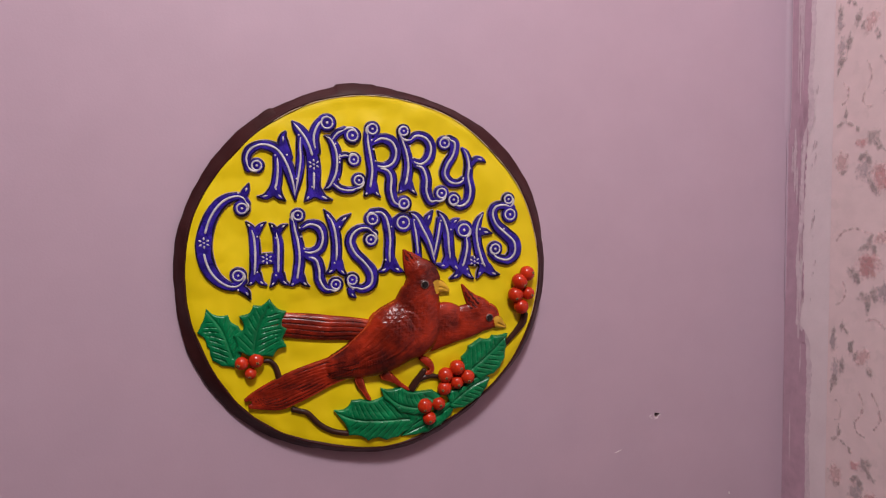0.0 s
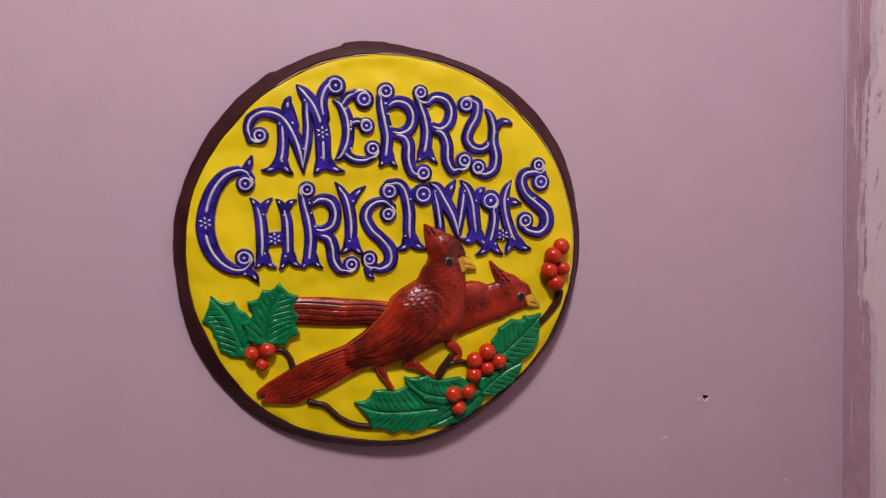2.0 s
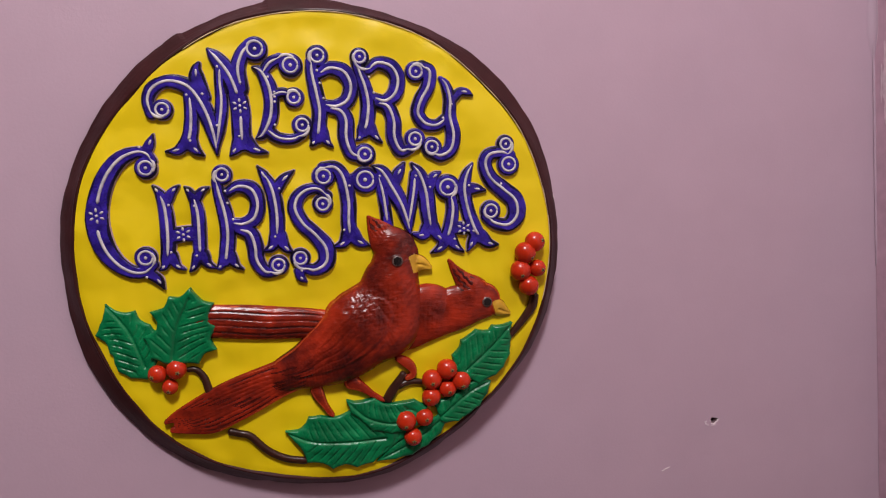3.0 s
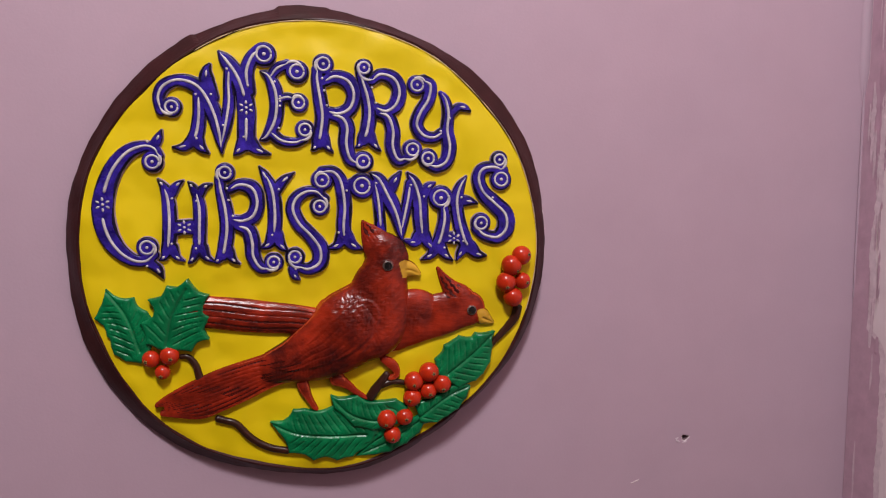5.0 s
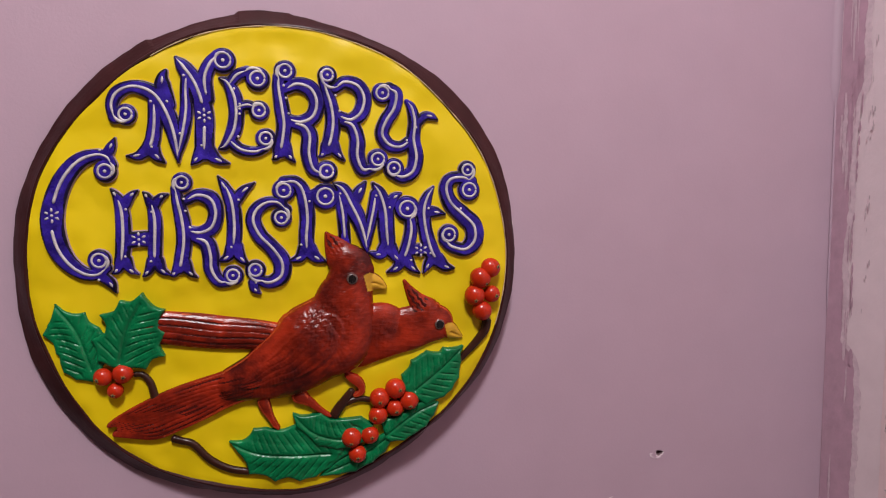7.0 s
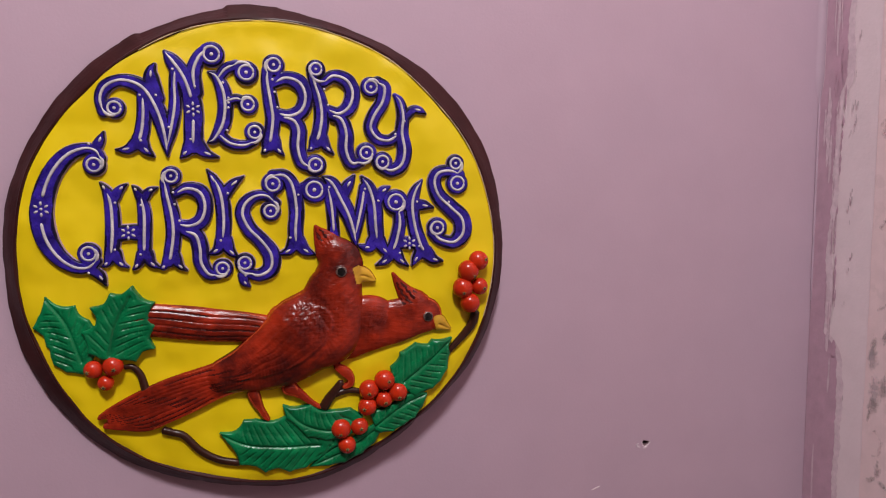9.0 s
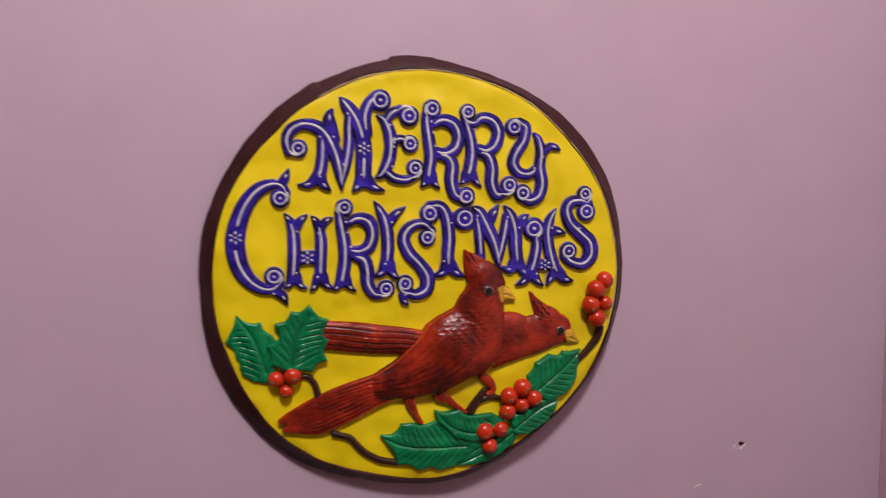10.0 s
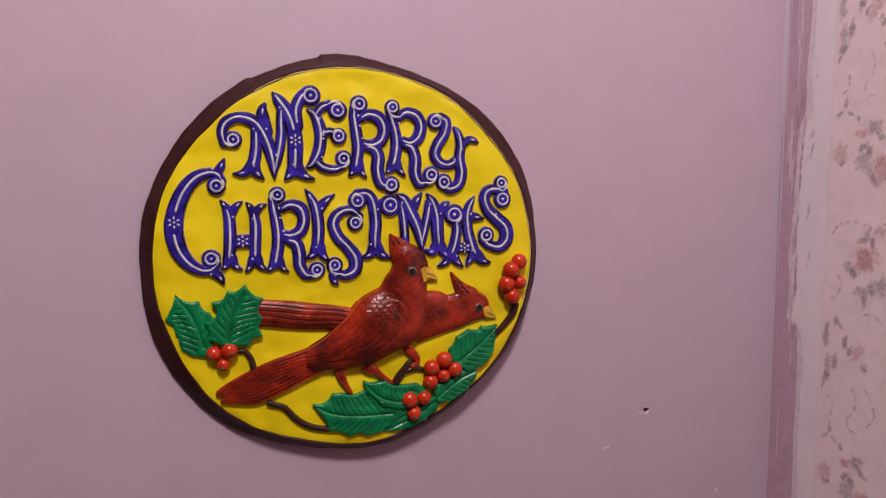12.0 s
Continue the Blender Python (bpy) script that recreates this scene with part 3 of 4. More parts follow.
BIRD_FRONT = [
    ("tail", [(-124.4, -115.1, 1.1), (-115.4, -111.5, 3.4), (-97.8, -104.3, 5.3), (-78, -97.2, 6.6), (-58.1, -92.1, 7.6), (-41.9, -88.8, 9), (-25.5, -84.7, 11.5)]),
    ("tail", [(-120.5, -121.7, 1.5), (-108.2, -121.8, 3.8), (-92.6, -120.1, 7.4), (-78.7, -114.7, 8), (-58.6, -107.2, 7.2), (-42.2, -100.1, 6.8), (-27.8, -95, 7)]),
    ("tail", [(-115.9, -117.3, 3), (-97.6, -113.2, 5.1), (-78.6, -106.9, 6.4), (-58.5, -100.1, 7.2), (-40.1, -94.9, 8)]),
    ("body", [(-35.4, -89.4, 12.7), (-15.8, -84.1, 18.5), (5.5, -74.6, 26), (25, -62.1, 29.4), (43.3, -59.1, 24.9), (47, -42.7, 22.4), (48.4, -29.7, 20.2), (52.2, -10.3, 16.3)]),
    ("body", [(20, -58.4, 26.7), (37.2, -41.4, 19.8), (45.1, -26.5, 18.1)]),
    ("body", [(48.4, -29.5, 19.8), (52.1, -10.1, 16.3), (50.5, -0.6, 14.2)]),
    ("body", [(54.8, -1.6, 12.9), (58.1, -6.9, 11.6)]),
    ("crest", [(47.3, 1.8, 12.9), (42, 10.5, 8.6), (37.4, 17, 4.2), (34.2, 22.6, 0.8)]),
    ("beak", [(66.1, -14.9, 7), (71.7, -16, 4.8), (78.2, -19.7, 1.3)]),
    ("leg", [(-15.4, -104.9, 4.2), (-13.8, -109.4, 3.7), (-10.3, -117.1, 2.1), (-7.1, -123.1, 1.7), (-4.7, -126, 0.8)]),
    ("leg", [(11.5, -102.3, 5.5), (15.7, -105.2, 3.8), (21.2, -109.2, 2.5), (26.6, -114, 1.7), (34.3, -119.1, 0.9)]),
    ("wing", [(31.5, -50.5, 14.7), (16.5, -64.9, 16), (-2.4, -76.9, 11.8), (-21.1, -86.6, 5.9), (-31.3, -90.2, 1.6)]),
    ("leg", [(49.1, -88.2, 2.6), (55.6, -93.1, 3.5), (59.1, -98.3, 2.6), (58.1, -102.3, 2.2), (53.7, -104.2, 1.3)]),
    ("eye", [(52.5, -11.5, 4.1)]),
]
BIRD_REAR = [
    ("tail", [(-94.6, -43.6, 11.8), (-80, -45.5, 12.1), (-60.5, -48.1, 12.4), (-40.7, -50.7, 12), (-20.5, -53, 11.1), (-0, -56.6, 10.2)]),
    ("body", [(57.2, -60.5, 21.6), (73.5, -54.6, 22), (85.8, -56.6, 16.7), (95.6, -53.9, 17.1), (110.5, -50.5, 15.3), (118.7, -50, 13.8)]),
    ("crest", [(111.9, -42, 11.7), (104.7, -33.2, 6.8), (98.5, -24.5, 3.5), (93.7, -15.9, 0.9)]),
    ("beak", [(129.6, -56.4, 6.6), (133.7, -58.8, 4.1), (139.3, -61.9, 0.9)]),
    ("eye", [(120.8, -50.4, 4)]),
]
# holly leaves: layer, outline tips, midrib
LEAVES = [
    (0, [(-156.1, -24), (-150.6, -29.5), (-143.7, -31.8), (-136.7, -30.9), (-134.4, -38), (-127.9, -42.3), (-124, -48.7), (-124.9, -67.3), (-128.4, -78.8), (-133.5, -82.2), (-144.6, -79.8), (-152.8, -74), (-154.7, -67.7), (-155.1, -62.3), (-157.2, -60.2), (-158.7, -52.3), (-161.5, -49.7), (-165.3, -46.3), (-161.3, -38.8), (-158, -32.1)], [(-155.2, -26.7), (-142.6, -45.5), (-133.9, -72.8)]),
    (2, [(-126.5, -32.7), (-117.1, -30.7), (-113, -23.1), (-105.6, -24.2), (-97.7, -17.9), (-93.4, -24.6), (-89.8, -28.5), (-82.6, -30.8), (-86.3, -37.7), (-86.9, -43.5), (-82.5, -47.9), (-85, -52.4), (-87.5, -57.3), (-83.9, -65.4), (-92.1, -67), (-97, -74.3), (-103.8, -72.6), (-113.3, -73.3), (-120.8, -70.8), (-129.2, -66.2), (-129.5, -58), (-132.9, -50.4), (-123.4, -46), (-122.4, -40.3)], [(-99, -26.3), (-109.3, -46.4), (-114.4, -68.8)]),
    (1, [(-41.6, -133.6), (-31.8, -134), (-26.8, -130.9), (-23.3, -125), (-14.2, -124.8), (-1.7, -127.6), (8.9, -123.9), (23.9, -122), (51.9, -130.9), (58.3, -147.4), (42.8, -153.8), (33.9, -160.3), (23, -167), (10.1, -169), (1.6, -165), (-8.2, -167.7), (-15.2, -162.1), (-27.2, -160.1), (-30.2, -149.2), (-35.3, -141.6)], [(-40.3, -134.7), (-22.9, -143.6), (2, -148), (34.1, -149.5)]),
    (2, [(5.8, -115.1), (12, -117.4), (20.5, -117.1), (27.4, -115.8), (34.6, -121.3), (45.4, -122.1), (58.5, -121.7), (68.1, -127.9), (63.5, -140.3), (51.6, -145.2), (38.5, -145.9), (23.5, -141.5), (17.2, -132.9), (8.5, -125.1)], [(7, -116.2), (19.4, -129.6), (34.3, -136.6), (50.3, -138.8)]),
    (0, [(25.2, -167.5), (36.2, -157.6), (49.5, -150.5), (62.9, -143.8), (77.3, -135.8), (81.7, -143.1), (77.6, -152), (67.1, -160.3), (53.7, -166.5), (40.4, -167.6)], [(26.5, -166.8), (53.8, -156.4), (78.9, -140.6)]),
    (1, [(76.2, -135.1), (77.5, -141.1), (81.5, -143.3), (91.9, -143.2), (101, -138.4), (110.2, -133.1), (116.7, -124.3), (120.4, -113.9), (111.7, -109.6), (101.2, -114.4), (85.3, -123.4), (71.9, -125.6)], [(119.3, -114), (101, -121.9), (77.8, -138)]),
    (2, [(140.9, -68.6), (131.7, -70.4), (124.3, -69.6), (121.1, -73.5), (110.7, -71.6), (105.7, -74.9), (98, -79), (96.6, -84.4), (90.3, -90.4), (90.6, -101.3), (100, -108.7), (110, -115.4), (118.7, -110.9), (124.2, -109.5), (130.7, -103.9), (136.7, -94.1), (138.6, -81.3), (137.7, -74.4)], [(139.7, -69.7), (121.3, -86.9), (100.8, -102.6)]),
]
# berries: x, z, radius, and the calyx beside its middle
BERRIES = [
    (-126.2, -78.2, 6.5, -3.4, -1.1),
    (-112.8, -76.3, 7.2, 1.9, -1.9),
    (-118.5, -88.8, 5.7, -0.8, -3),
    (85.2, -99.9, 8.1, 3.6, 0),
    (72.7, -106.8, 7.9, -0.4, -2.2),
    (96, -110.3, 7.6, 0.4, -4),
    (84.8, -115.7, 6.8, 0.9, -2.2),
    (71.3, -120.4, 7.5, -3.5, -0.9),
    (50.4, -136.8, 7.9, -0.9, -4),
    (64.9, -136, 7, 1.3, -0.9),
    (55, -150.7, 7, 0, -2.2),
    (162.1, -6.6, 8, 5.6, 1.4),
    (153.6, -14.4, 8.5, 4.7, -5.2),
    (149.1, -28.3, 8.3, -0.5, -4.1),
    (163.3, -27.6, 6.8, 3.3, -1.4),
    (155.2, -40.8, 8, 0, -10.3),
]
TWIGS = [
    [(-106.8, -78.5, 1.9), (-100.3, -78.9, 2.3), (-95.2, -85.2, 2.7), (-92.8, -94.7, 3.1), (-91.4, -99.9, 3.1)],
    [(-82.3, -128.1, 3.1), (-74.9, -130.9, 2.8), (-66.6, -134.2, 2.8), (-55.3, -147, 2.9), (-42.1, -155.2, 2.9), (-25.7, -159.4, 2.9)],
    [(52.5, -99, 2.6), (47.2, -106.4, 3.5), (41.4, -113.6, 4), (36.5, -121.4, 4)],
    [(44.9, -110.3, 3), (56.8, -107.5, 2.6), (68.7, -109.7, 2.2)],
    [(161, -47.4, 3.8), (158.3, -57.9, 3.8), (151.7, -66.8, 3.3), (143.2, -75.6, 2.8), (137.2, -82.3, 1.9)],
]
# outlines: mean radius, then cosine and sine terms, in millimetres
OUTER = [185.95, -0.31, 0.88, 0.96, 2.34, 1.23, 0.23, -0.38, 0.73, 0.03, -0.17, -0.69, -1.04, -0.37, -0.19, 0.05, 0.21, 0.1, 0.28, -0.28, -0.16, 0.16, -0.03, 0.07, -0.03, 0.06, -0.0, 0.02, -0.16, 0.07, -0.05]
INNER = [174.91, 1.09, -0.31, -0.02, 1.2, 0.72, -0.03, 0.26, -0.35, 0.1, 0.08, -0.24, -0.6, -0.34, 0.42, -0.05, 0.41, 0.21, -0.19, -0.05, -0.1, 0.01, -0.19, 0.03, 0.05, 0.14, 0.03, 0.08, 0.09, -0.03, -0.01]
CX, CZ = 0.005, 1.461

CHIP_A, CHIP_B = (184.3, 24.7), (-155.5, -97.5)
FIELD = 11.2            # the yellow face's height off the wall, mm
LETTER_H = 3.4


def outline(terms, a):
    r = np.full(np.shape(a), terms[0], dtype=float)
    for k in range(1, len(terms) // 2 + 1):
        r = r + terms[2 * k - 1] * np.cos(k * a) + terms[2 * k] * np.sin(k * a)
    return r


def face_height(x, z):
    """The yellow face, gently uneven."""
    return FIELD + 1.0 * ripple(np.asarray(x, float), np.asarray(z, float), 0.075, 3) + 0.5 * ripple(np.asarray(x, float), np.asarray(z, float), 0.17, 4)


plaque = new("wall_plaque")
plaque.matrix_world = pose(CX, -0.0070, CZ, 0.573, 0, -2.005)   # it hangs a little askew, off the wall on one side
tagged(plaque, "round yellow painted plaque with raised letters on a lilac wall", "plaque")


def yellow_face():
    n, rings = 240, 60
    a = np.arange(n) * 2 * math.pi / n
    edge = outline(INNER, a) + 0.15 * np.sin(23 * a) + 0.15 * np.sin(41 * a + 1)
    verts, faces = [(0, -float(face_height(0, 0)), 0)], []
    for i in range(1, rings + 1):
        r = edge * i / rings
        x, z = r * np.cos(a), r * np.sin(a)
        h = face_height(x, z) - (0.6 if i == rings else 0)
        verts += list(zip(x, -h, z))
    for k in range(n):
        l = (k + 1) % n
        faces.append((0, 1 + k, 1 + l))
        for i in range(rings - 1):
            b = 1 + i * n
            faces.append((b + k, b + n + k, b + n + l, b + l))
    return mesh_object("face_panel", np.array(verts) * 0.001, faces, [YELLOW], None, True, plaque, "glossy yellow painted face")


def rim():
    """The brown edge: a worn bevel from the wall up to the face."""
    n = 360
    a = np.arange(n) * 2 * math.pi / n
    inner = outline(INNER, a) - 1.0
    outer = outline(OUTER, a) + 0.2 * np.sin(31 * a) + 0.12 * np.sin(67 * a)
    turn = np.degrees(a)
    outer = outer + np.where((turn > 98.5) & (turn < 118), -0.9, 0.0) + np.where((turn > 86) & (turn < 98.5), 0.8, 0.0) + np.where((turn > 118) & (turn < 123), 0.5, 0.0)
    outer = outer - 1.1 * np.exp(-((turn - 309) / 1.6) ** 2) - 0.9 * np.exp(-((turn - 297) / 1.2) ** 2) - 0.5 * np.exp(-((turn - 252) / 1.0) ** 2)
    rows = [(inner - 1.5, FIELD - 1.8), (inner + 1.0, FIELD - 0.5), (inner + 1.6, FIELD + 0.5), (inner + 2.6, FIELD + 0.5), (inner + 3.2, FIELD - 0.1)]
    for t in (0.25, 0.5, 0.75, 0.95):
        rows.append((inner + 3.2 + (outer - inner - 3.2) * t, (FIELD - 0.1) * (1 - t) + 3.0 * t))
    rows += [(outer, 2.2), (outer - 0.3, 0.3)]
    verts, faces = [], []
    for i, (r, h) in enumerate(rows):
        h = np.full(n, h) + 0.3 * np.sin(9 * a + i) * (0 < i < len(rows) - 1)
        verts += list(zip(r * np.cos(a), -h, r * np.sin(a)))
    for i in range(len(rows) - 1):
        for k in range(n):
            l = (k + 1) % n
            faces.append((i * n + k, (i + 1) * n + k, (i + 1) * n + l, i * n + l))
    faces.append(tuple(range((len(rows) - 1) * n, len(rows) * n)))
    return mesh_object("rim", np.array(verts) * 0.001, faces, [BROWN], None, False, plaque, "dark brown bevelled rim with worn paint")


def bare_edge():
    """A thin line of bare cream where the yellow paint meets the rim."""
    ring = []
    for k in range(70):
        a = radians(-18 + 2.0 * k)
        r = float(outline(INNER, a)) - 0.2
        ring.append((r * math.cos(a), r * math.sin(a), 0.34 + 0.2 * math.sin(k * 1.7) * math.sin(k * 0.37)))
    v, f = tube(ring, lambda x, z: FIELD + 0.35, 0.7, 6, 3)
    mesh_object("bare_edge", np.array(v) * 0.001, f, [CREAM], None, True, plaque, "thin bare cream edge of the yellow face")


def rim_chip(x, z, top, w, h):
    v, f = blob(0, 0, 0, 1.0, 0.3, 6, 12)
    v = [(x + p[0] * w * (1 + 0.3 * math.sin(5 * p[2])), p[1] - top, z + p[2] * h) for p in v]
    mesh_object("rim_chip", np.array(v) * 0.001, f, [PLASTER], None, True, plaque, "pale chip in the rim paint")


def letter(name, strokes):
    """A raised letter with pale lines along its strokes, rings in its curls and dots."""
    solid = [(k, p) for k, p in strokes if k in ("line", "foot", "ball", "bar")]
    points = [q for _, p in solid for q in p]

    def field(X, Z):
        sd = np.full(X.shape, 1e9)
        for _, p in solid:
            sd = np.minimum(sd, stroke_field(X, Z, p)[0])
        sd = sd + 0.12 * ripple(X, Z, 0.9, 7)
        t = np.clip(-sd / 1.3, 0, 1)
        h = LETTER_H * (0.55 + 0.45 * np.sqrt(1 - (1 - t) ** 2))
        return sd, face_height(X, Z) + h + 0.12 * ripple(X, Z, 0.8, 11)

    def slot(X, Z):
        sd, _ = field(X, Z)
        return np.where(sd > -1.2 + 1.9 * ripple(X, Z, 0.20, 5), 1, 0)

    body = relief(name, box_of(points), 0.6, field, FIELD - 1.2, [BLUE, NAVY, SIDE], plaque, "raised ultramarine letter with dark edges", 2, slot, 0.9)

    def top(x, z):
        return float(face_height(x, z)) + LETTER_H + 0.05

    lines = []
    for kind, p in strokes:
        s = spline(p)
        if kind == "ball":
            x, z, r = p[0]
            ring = [(x + 0.60 * r * math.cos(t), z + 0.60 * r * math.sin(t), 0.85) for t in np.linspace(0.0, 2 * math.pi, 14)]
            lines.append(tube(ring, top, 0.5, 6, 3))
            lines.append(blob(x, z, top(x, z), r * 0.16, 0.45, 5, 9))
        elif kind == "dot":
            lines.append(blob(p[0][0], p[0][1], top(*p[0][:2]), 1.0, 0.6, 5, 9))
        elif kind == "star":
            x, z, _ = p[0]
            lines.append(blob(x, z, top(x, z), 1.1, 0.6, 5, 9))
            for k in range(6):
                t = math.pi * (k / 3 + 0.17)
                lines.append(tube([(x + 2.5 * math.cos(t), z + 2.5 * math.sin(t), 0.95), (x + 5.4 * math.cos(t), z + 5.4 * math.sin(t), 0.8)], top, 0.6, 6, 3))
        elif kind == "foot" and len(s) > 10:
            m = len(s)
            lines.append(tube([(*s[int(m * 0.42)][:2], 0.7), (*s[int(m * 0.70)][:2], 1.0)], top, 0.55, 6, 3))
        elif kind == "line" and np.linalg.norm(s[-1, :2] - s[0, :2]) > 9:
            m = len(s)
            keep = s[max(1, int(m * 0.03)):int(m * 0.99)]
            wide = np.minimum(keep[:, 2] * 0.23, 1.15) * np.clip(np.minimum(np.arange(len(keep)), np.arange(len(keep))[::-1]) / 6 + 0.45, 0, 1)
            run = [(x, z, w) for (x, z, _), w in zip(keep[::2], wide[::2])]
            for _, q in strokes:
                bx, bz, br = q[0]
                if _ != "ball":
                    continue
                for end in (0, -1):
                    ex, ez, ew = run[end]
                    d = math.hypot(ex - bx, ez - bz)
                    if 0.6 * br < d < 1.6 * br:
                        px, pz, _w = run[1] if end == 0 else run[-2]
                        sense = 1 if (ex - bx) * (ez - pz) - (ez - bz) * (ex - px) > 0 else -1
                        a0 = math.atan2(ez - bz, ex - bx)
                        curl = []
                        for k in range(1, 5):
                            rr = d + (0.6 * br - d) * k / 4
                            a = a0 + sense * k * 0.42
                            curl.append((bx + rr * math.cos(a), bz + rr * math.sin(a), 1.1))
                        run = curl[::-1] + run if end == 0 else run + curl
            stars = [q[0] for kind_, q in strokes if kind_ == "star"]
            pieces = [[]]
            for point in run:
                if any(math.hypot(point[0] - sx, point[1] - sz) < 6.6 for sx, sz, _ in stars):
                    pieces.append([])
                else:
                    pieces[-1].append(point)
            lines += [tube(piece, top, 0.5, 6, 3) for piece in pieces if len(piece) > 1]
    v, f = joined(lines)
    mesh_object("inlay", np.array(v) * 0.001, f, [WHITE], None, True, body, "dull white painted lines, rings and dots")
    return body


def bird(name, strokes, layer, swell, shoulder, soot):
    """A bird in relief, one plain mesh."""
    kinds = {"tail": 0.36, "body": swell, "crest": 0.42, "beak": 0.60, "leg": 0.55, "eye": 0.7, "wing": 0.0}
    points = [q for _, p in strokes for q in p]

    def parts(X, Z):
        for kind, p in strokes:
            sd, r, along, side = stroke_field(X, Z, p, 9)
            d = np.clip(sd + r, 0, r)
            h = kinds[kind] * r * np.sqrt(np.maximum(1 - (d / np.maximum(r, 0.1)) ** 2.2, 0))
            if kind == "tail":
                u = side / np.maximum(r, 0.5)
                h = np.minimum(h, 4.6) - 0.7 * np.exp(-(np.mod(u * 2.4 + 0.10 * np.sin(along * 0.1), 1) - 0.5) ** 2 / 0.012)
            elif kind == "wing":
                u = side / np.maximum(r, 0.5)
                h = -0.6 * np.exp(-(np.mod(u * 2.6 + 0.5 + 0.15 * np.sin(along * 0.22), 1) - 0.5) ** 2 / 0.015) * np.clip((along - 8) / 20, 0.15, 1)
            elif kind == "beak":
                h = h - 1.3 * np.exp(-((side - 0.12 * r) / 0.65) ** 2) * (along > 0.5)
            elif kind == "crest":
                h = h - 0.5 * np.exp(-(np.mod(side * 0.35, 1) - 0.5) ** 2 / 0.02) * (along > 6)
            yield kind, sd, h

    def field(X, Z):
        sd, h, eye, lift = np.full(X.shape, 1e9), np.zeros(X.shape), np.zeros(X.shape), np.zeros(X.shape)
        for kind, s, k in parts(X, Z):
            if kind == "eye":
                rim_ = np.exp(-((s + 0.6) / 0.8) ** 2)
                eye = np.where(s < 0, k * 0.5, 0.0) + 0.5 * rim_
                continue
            if kind == "wing":
                wing = np.clip(-s / 1.6, 0, 1)
                lift = lift + wing * (1.1 + k)
                continue
            sd = np.minimum(sd, s)
            both = np.maximum(h, k)
            near = np.clip(1 - np.abs(h - k) / 2.2, 0, 1)
            h = both + 0.4 * near * near
        # overlapping breast feathers, then long quills and brush grain
        u, v = -0.72 * X - 0.69 * Z, 0.69 * X - 0.72 * Z
        tip = np.mod(u / 5.2 + 0.22 * np.cos(v * 1.35) + 0.25 * ripple(X, Z, 0.12, 17), 1)
        sx, sz, sr = shoulder
        patch_ = np.exp(-(((X - sx) ** 2 + (Z - sz) ** 2) / sr ** 2) ** 1.5)
        quills = ripple(0.16 * u, 1.7 * v, 0.9, 21)
        feather = 0.62 * patch_ * (tip - 0.5) + 0.38 * (1 - 0.6 * patch_) * quills + 0.5 * ripple(X, Z, 0.20, 9) + 0.25 * ripple(X, Z, 0.55, 12)
        h = h + feather * np.clip((h - 4) / 5, 0, 1)
        return sd, face_height(X, Z) + 1.4 + layer + h + eye + lift

    def slot(X, Z):
        out, rest = np.zeros(X.shape, int), np.full(X.shape, 1e9)
        for kind, s, k in parts(X, Z):
            if kind not in ("wing", "eye", "beak"):
                rest = np.minimum(rest, s)
        out = np.where((rest > -0.9 + 1.5 * ripple(X, Z, 0.16, 33)) & (ripple(X, Z, 0.06, 35) > 0.0), 5, out)
        # darker red along some of the tail's grooves
        for kind, p in strokes:
            if kind == "tail":
                s, r, along, side = stroke_field(X, Z, p, 9)
                groove = np.abs(np.mod(side / np.maximum(r, 0.5) * 2.4 + 0.10 * np.sin(along * 0.1), 1) - 0.5)
                out = np.where((s < -1.2) & (groove < 0.16) & (ripple(0.25 * X, Z, 0.35, 41) > -0.05), 4, out)
        rest = np.full(X.shape, 1e9)
        for kind, s, k in parts(X, Z):
            if kind == "eye":
                out = np.where(s < 0, 2, out)
                out = np.where(s < -1.0, 3, out)
            elif kind == "crest":
                _, _, way, off = stroke_field(X, Z, [p for c, p in strokes if c == "crest"][0], 9)
                out = np.where((s < -0.9) & (way > soot) & (np.mod(off * 0.22 + 0.12 * np.sin(way) + 0.2, 1) > 0.5), 4, out)
            elif kind == "beak":
                bx, bz, br = [p for c, p in strokes if c == "beak"][0][0]
                bill = X - bx + 0.5 * br + 0.25 * (Z - bz)
                out = np.where((s < 0) & (rest > -12) & (bill > 0), 1, out)
            if kind not in ("wing", "eye", "beak"):
                rest = np.minimum(rest, s)
        return out

    return relief(name, box_of(points), 0.65, field, FIELD - 1.0, [RED, BEAK, EYE_GREY, EYE_BLACK, RED_DARK, RED_BRIGHT], plaque,
                  "dark red glazed bird figure in relief", 0, slot, 0.8)


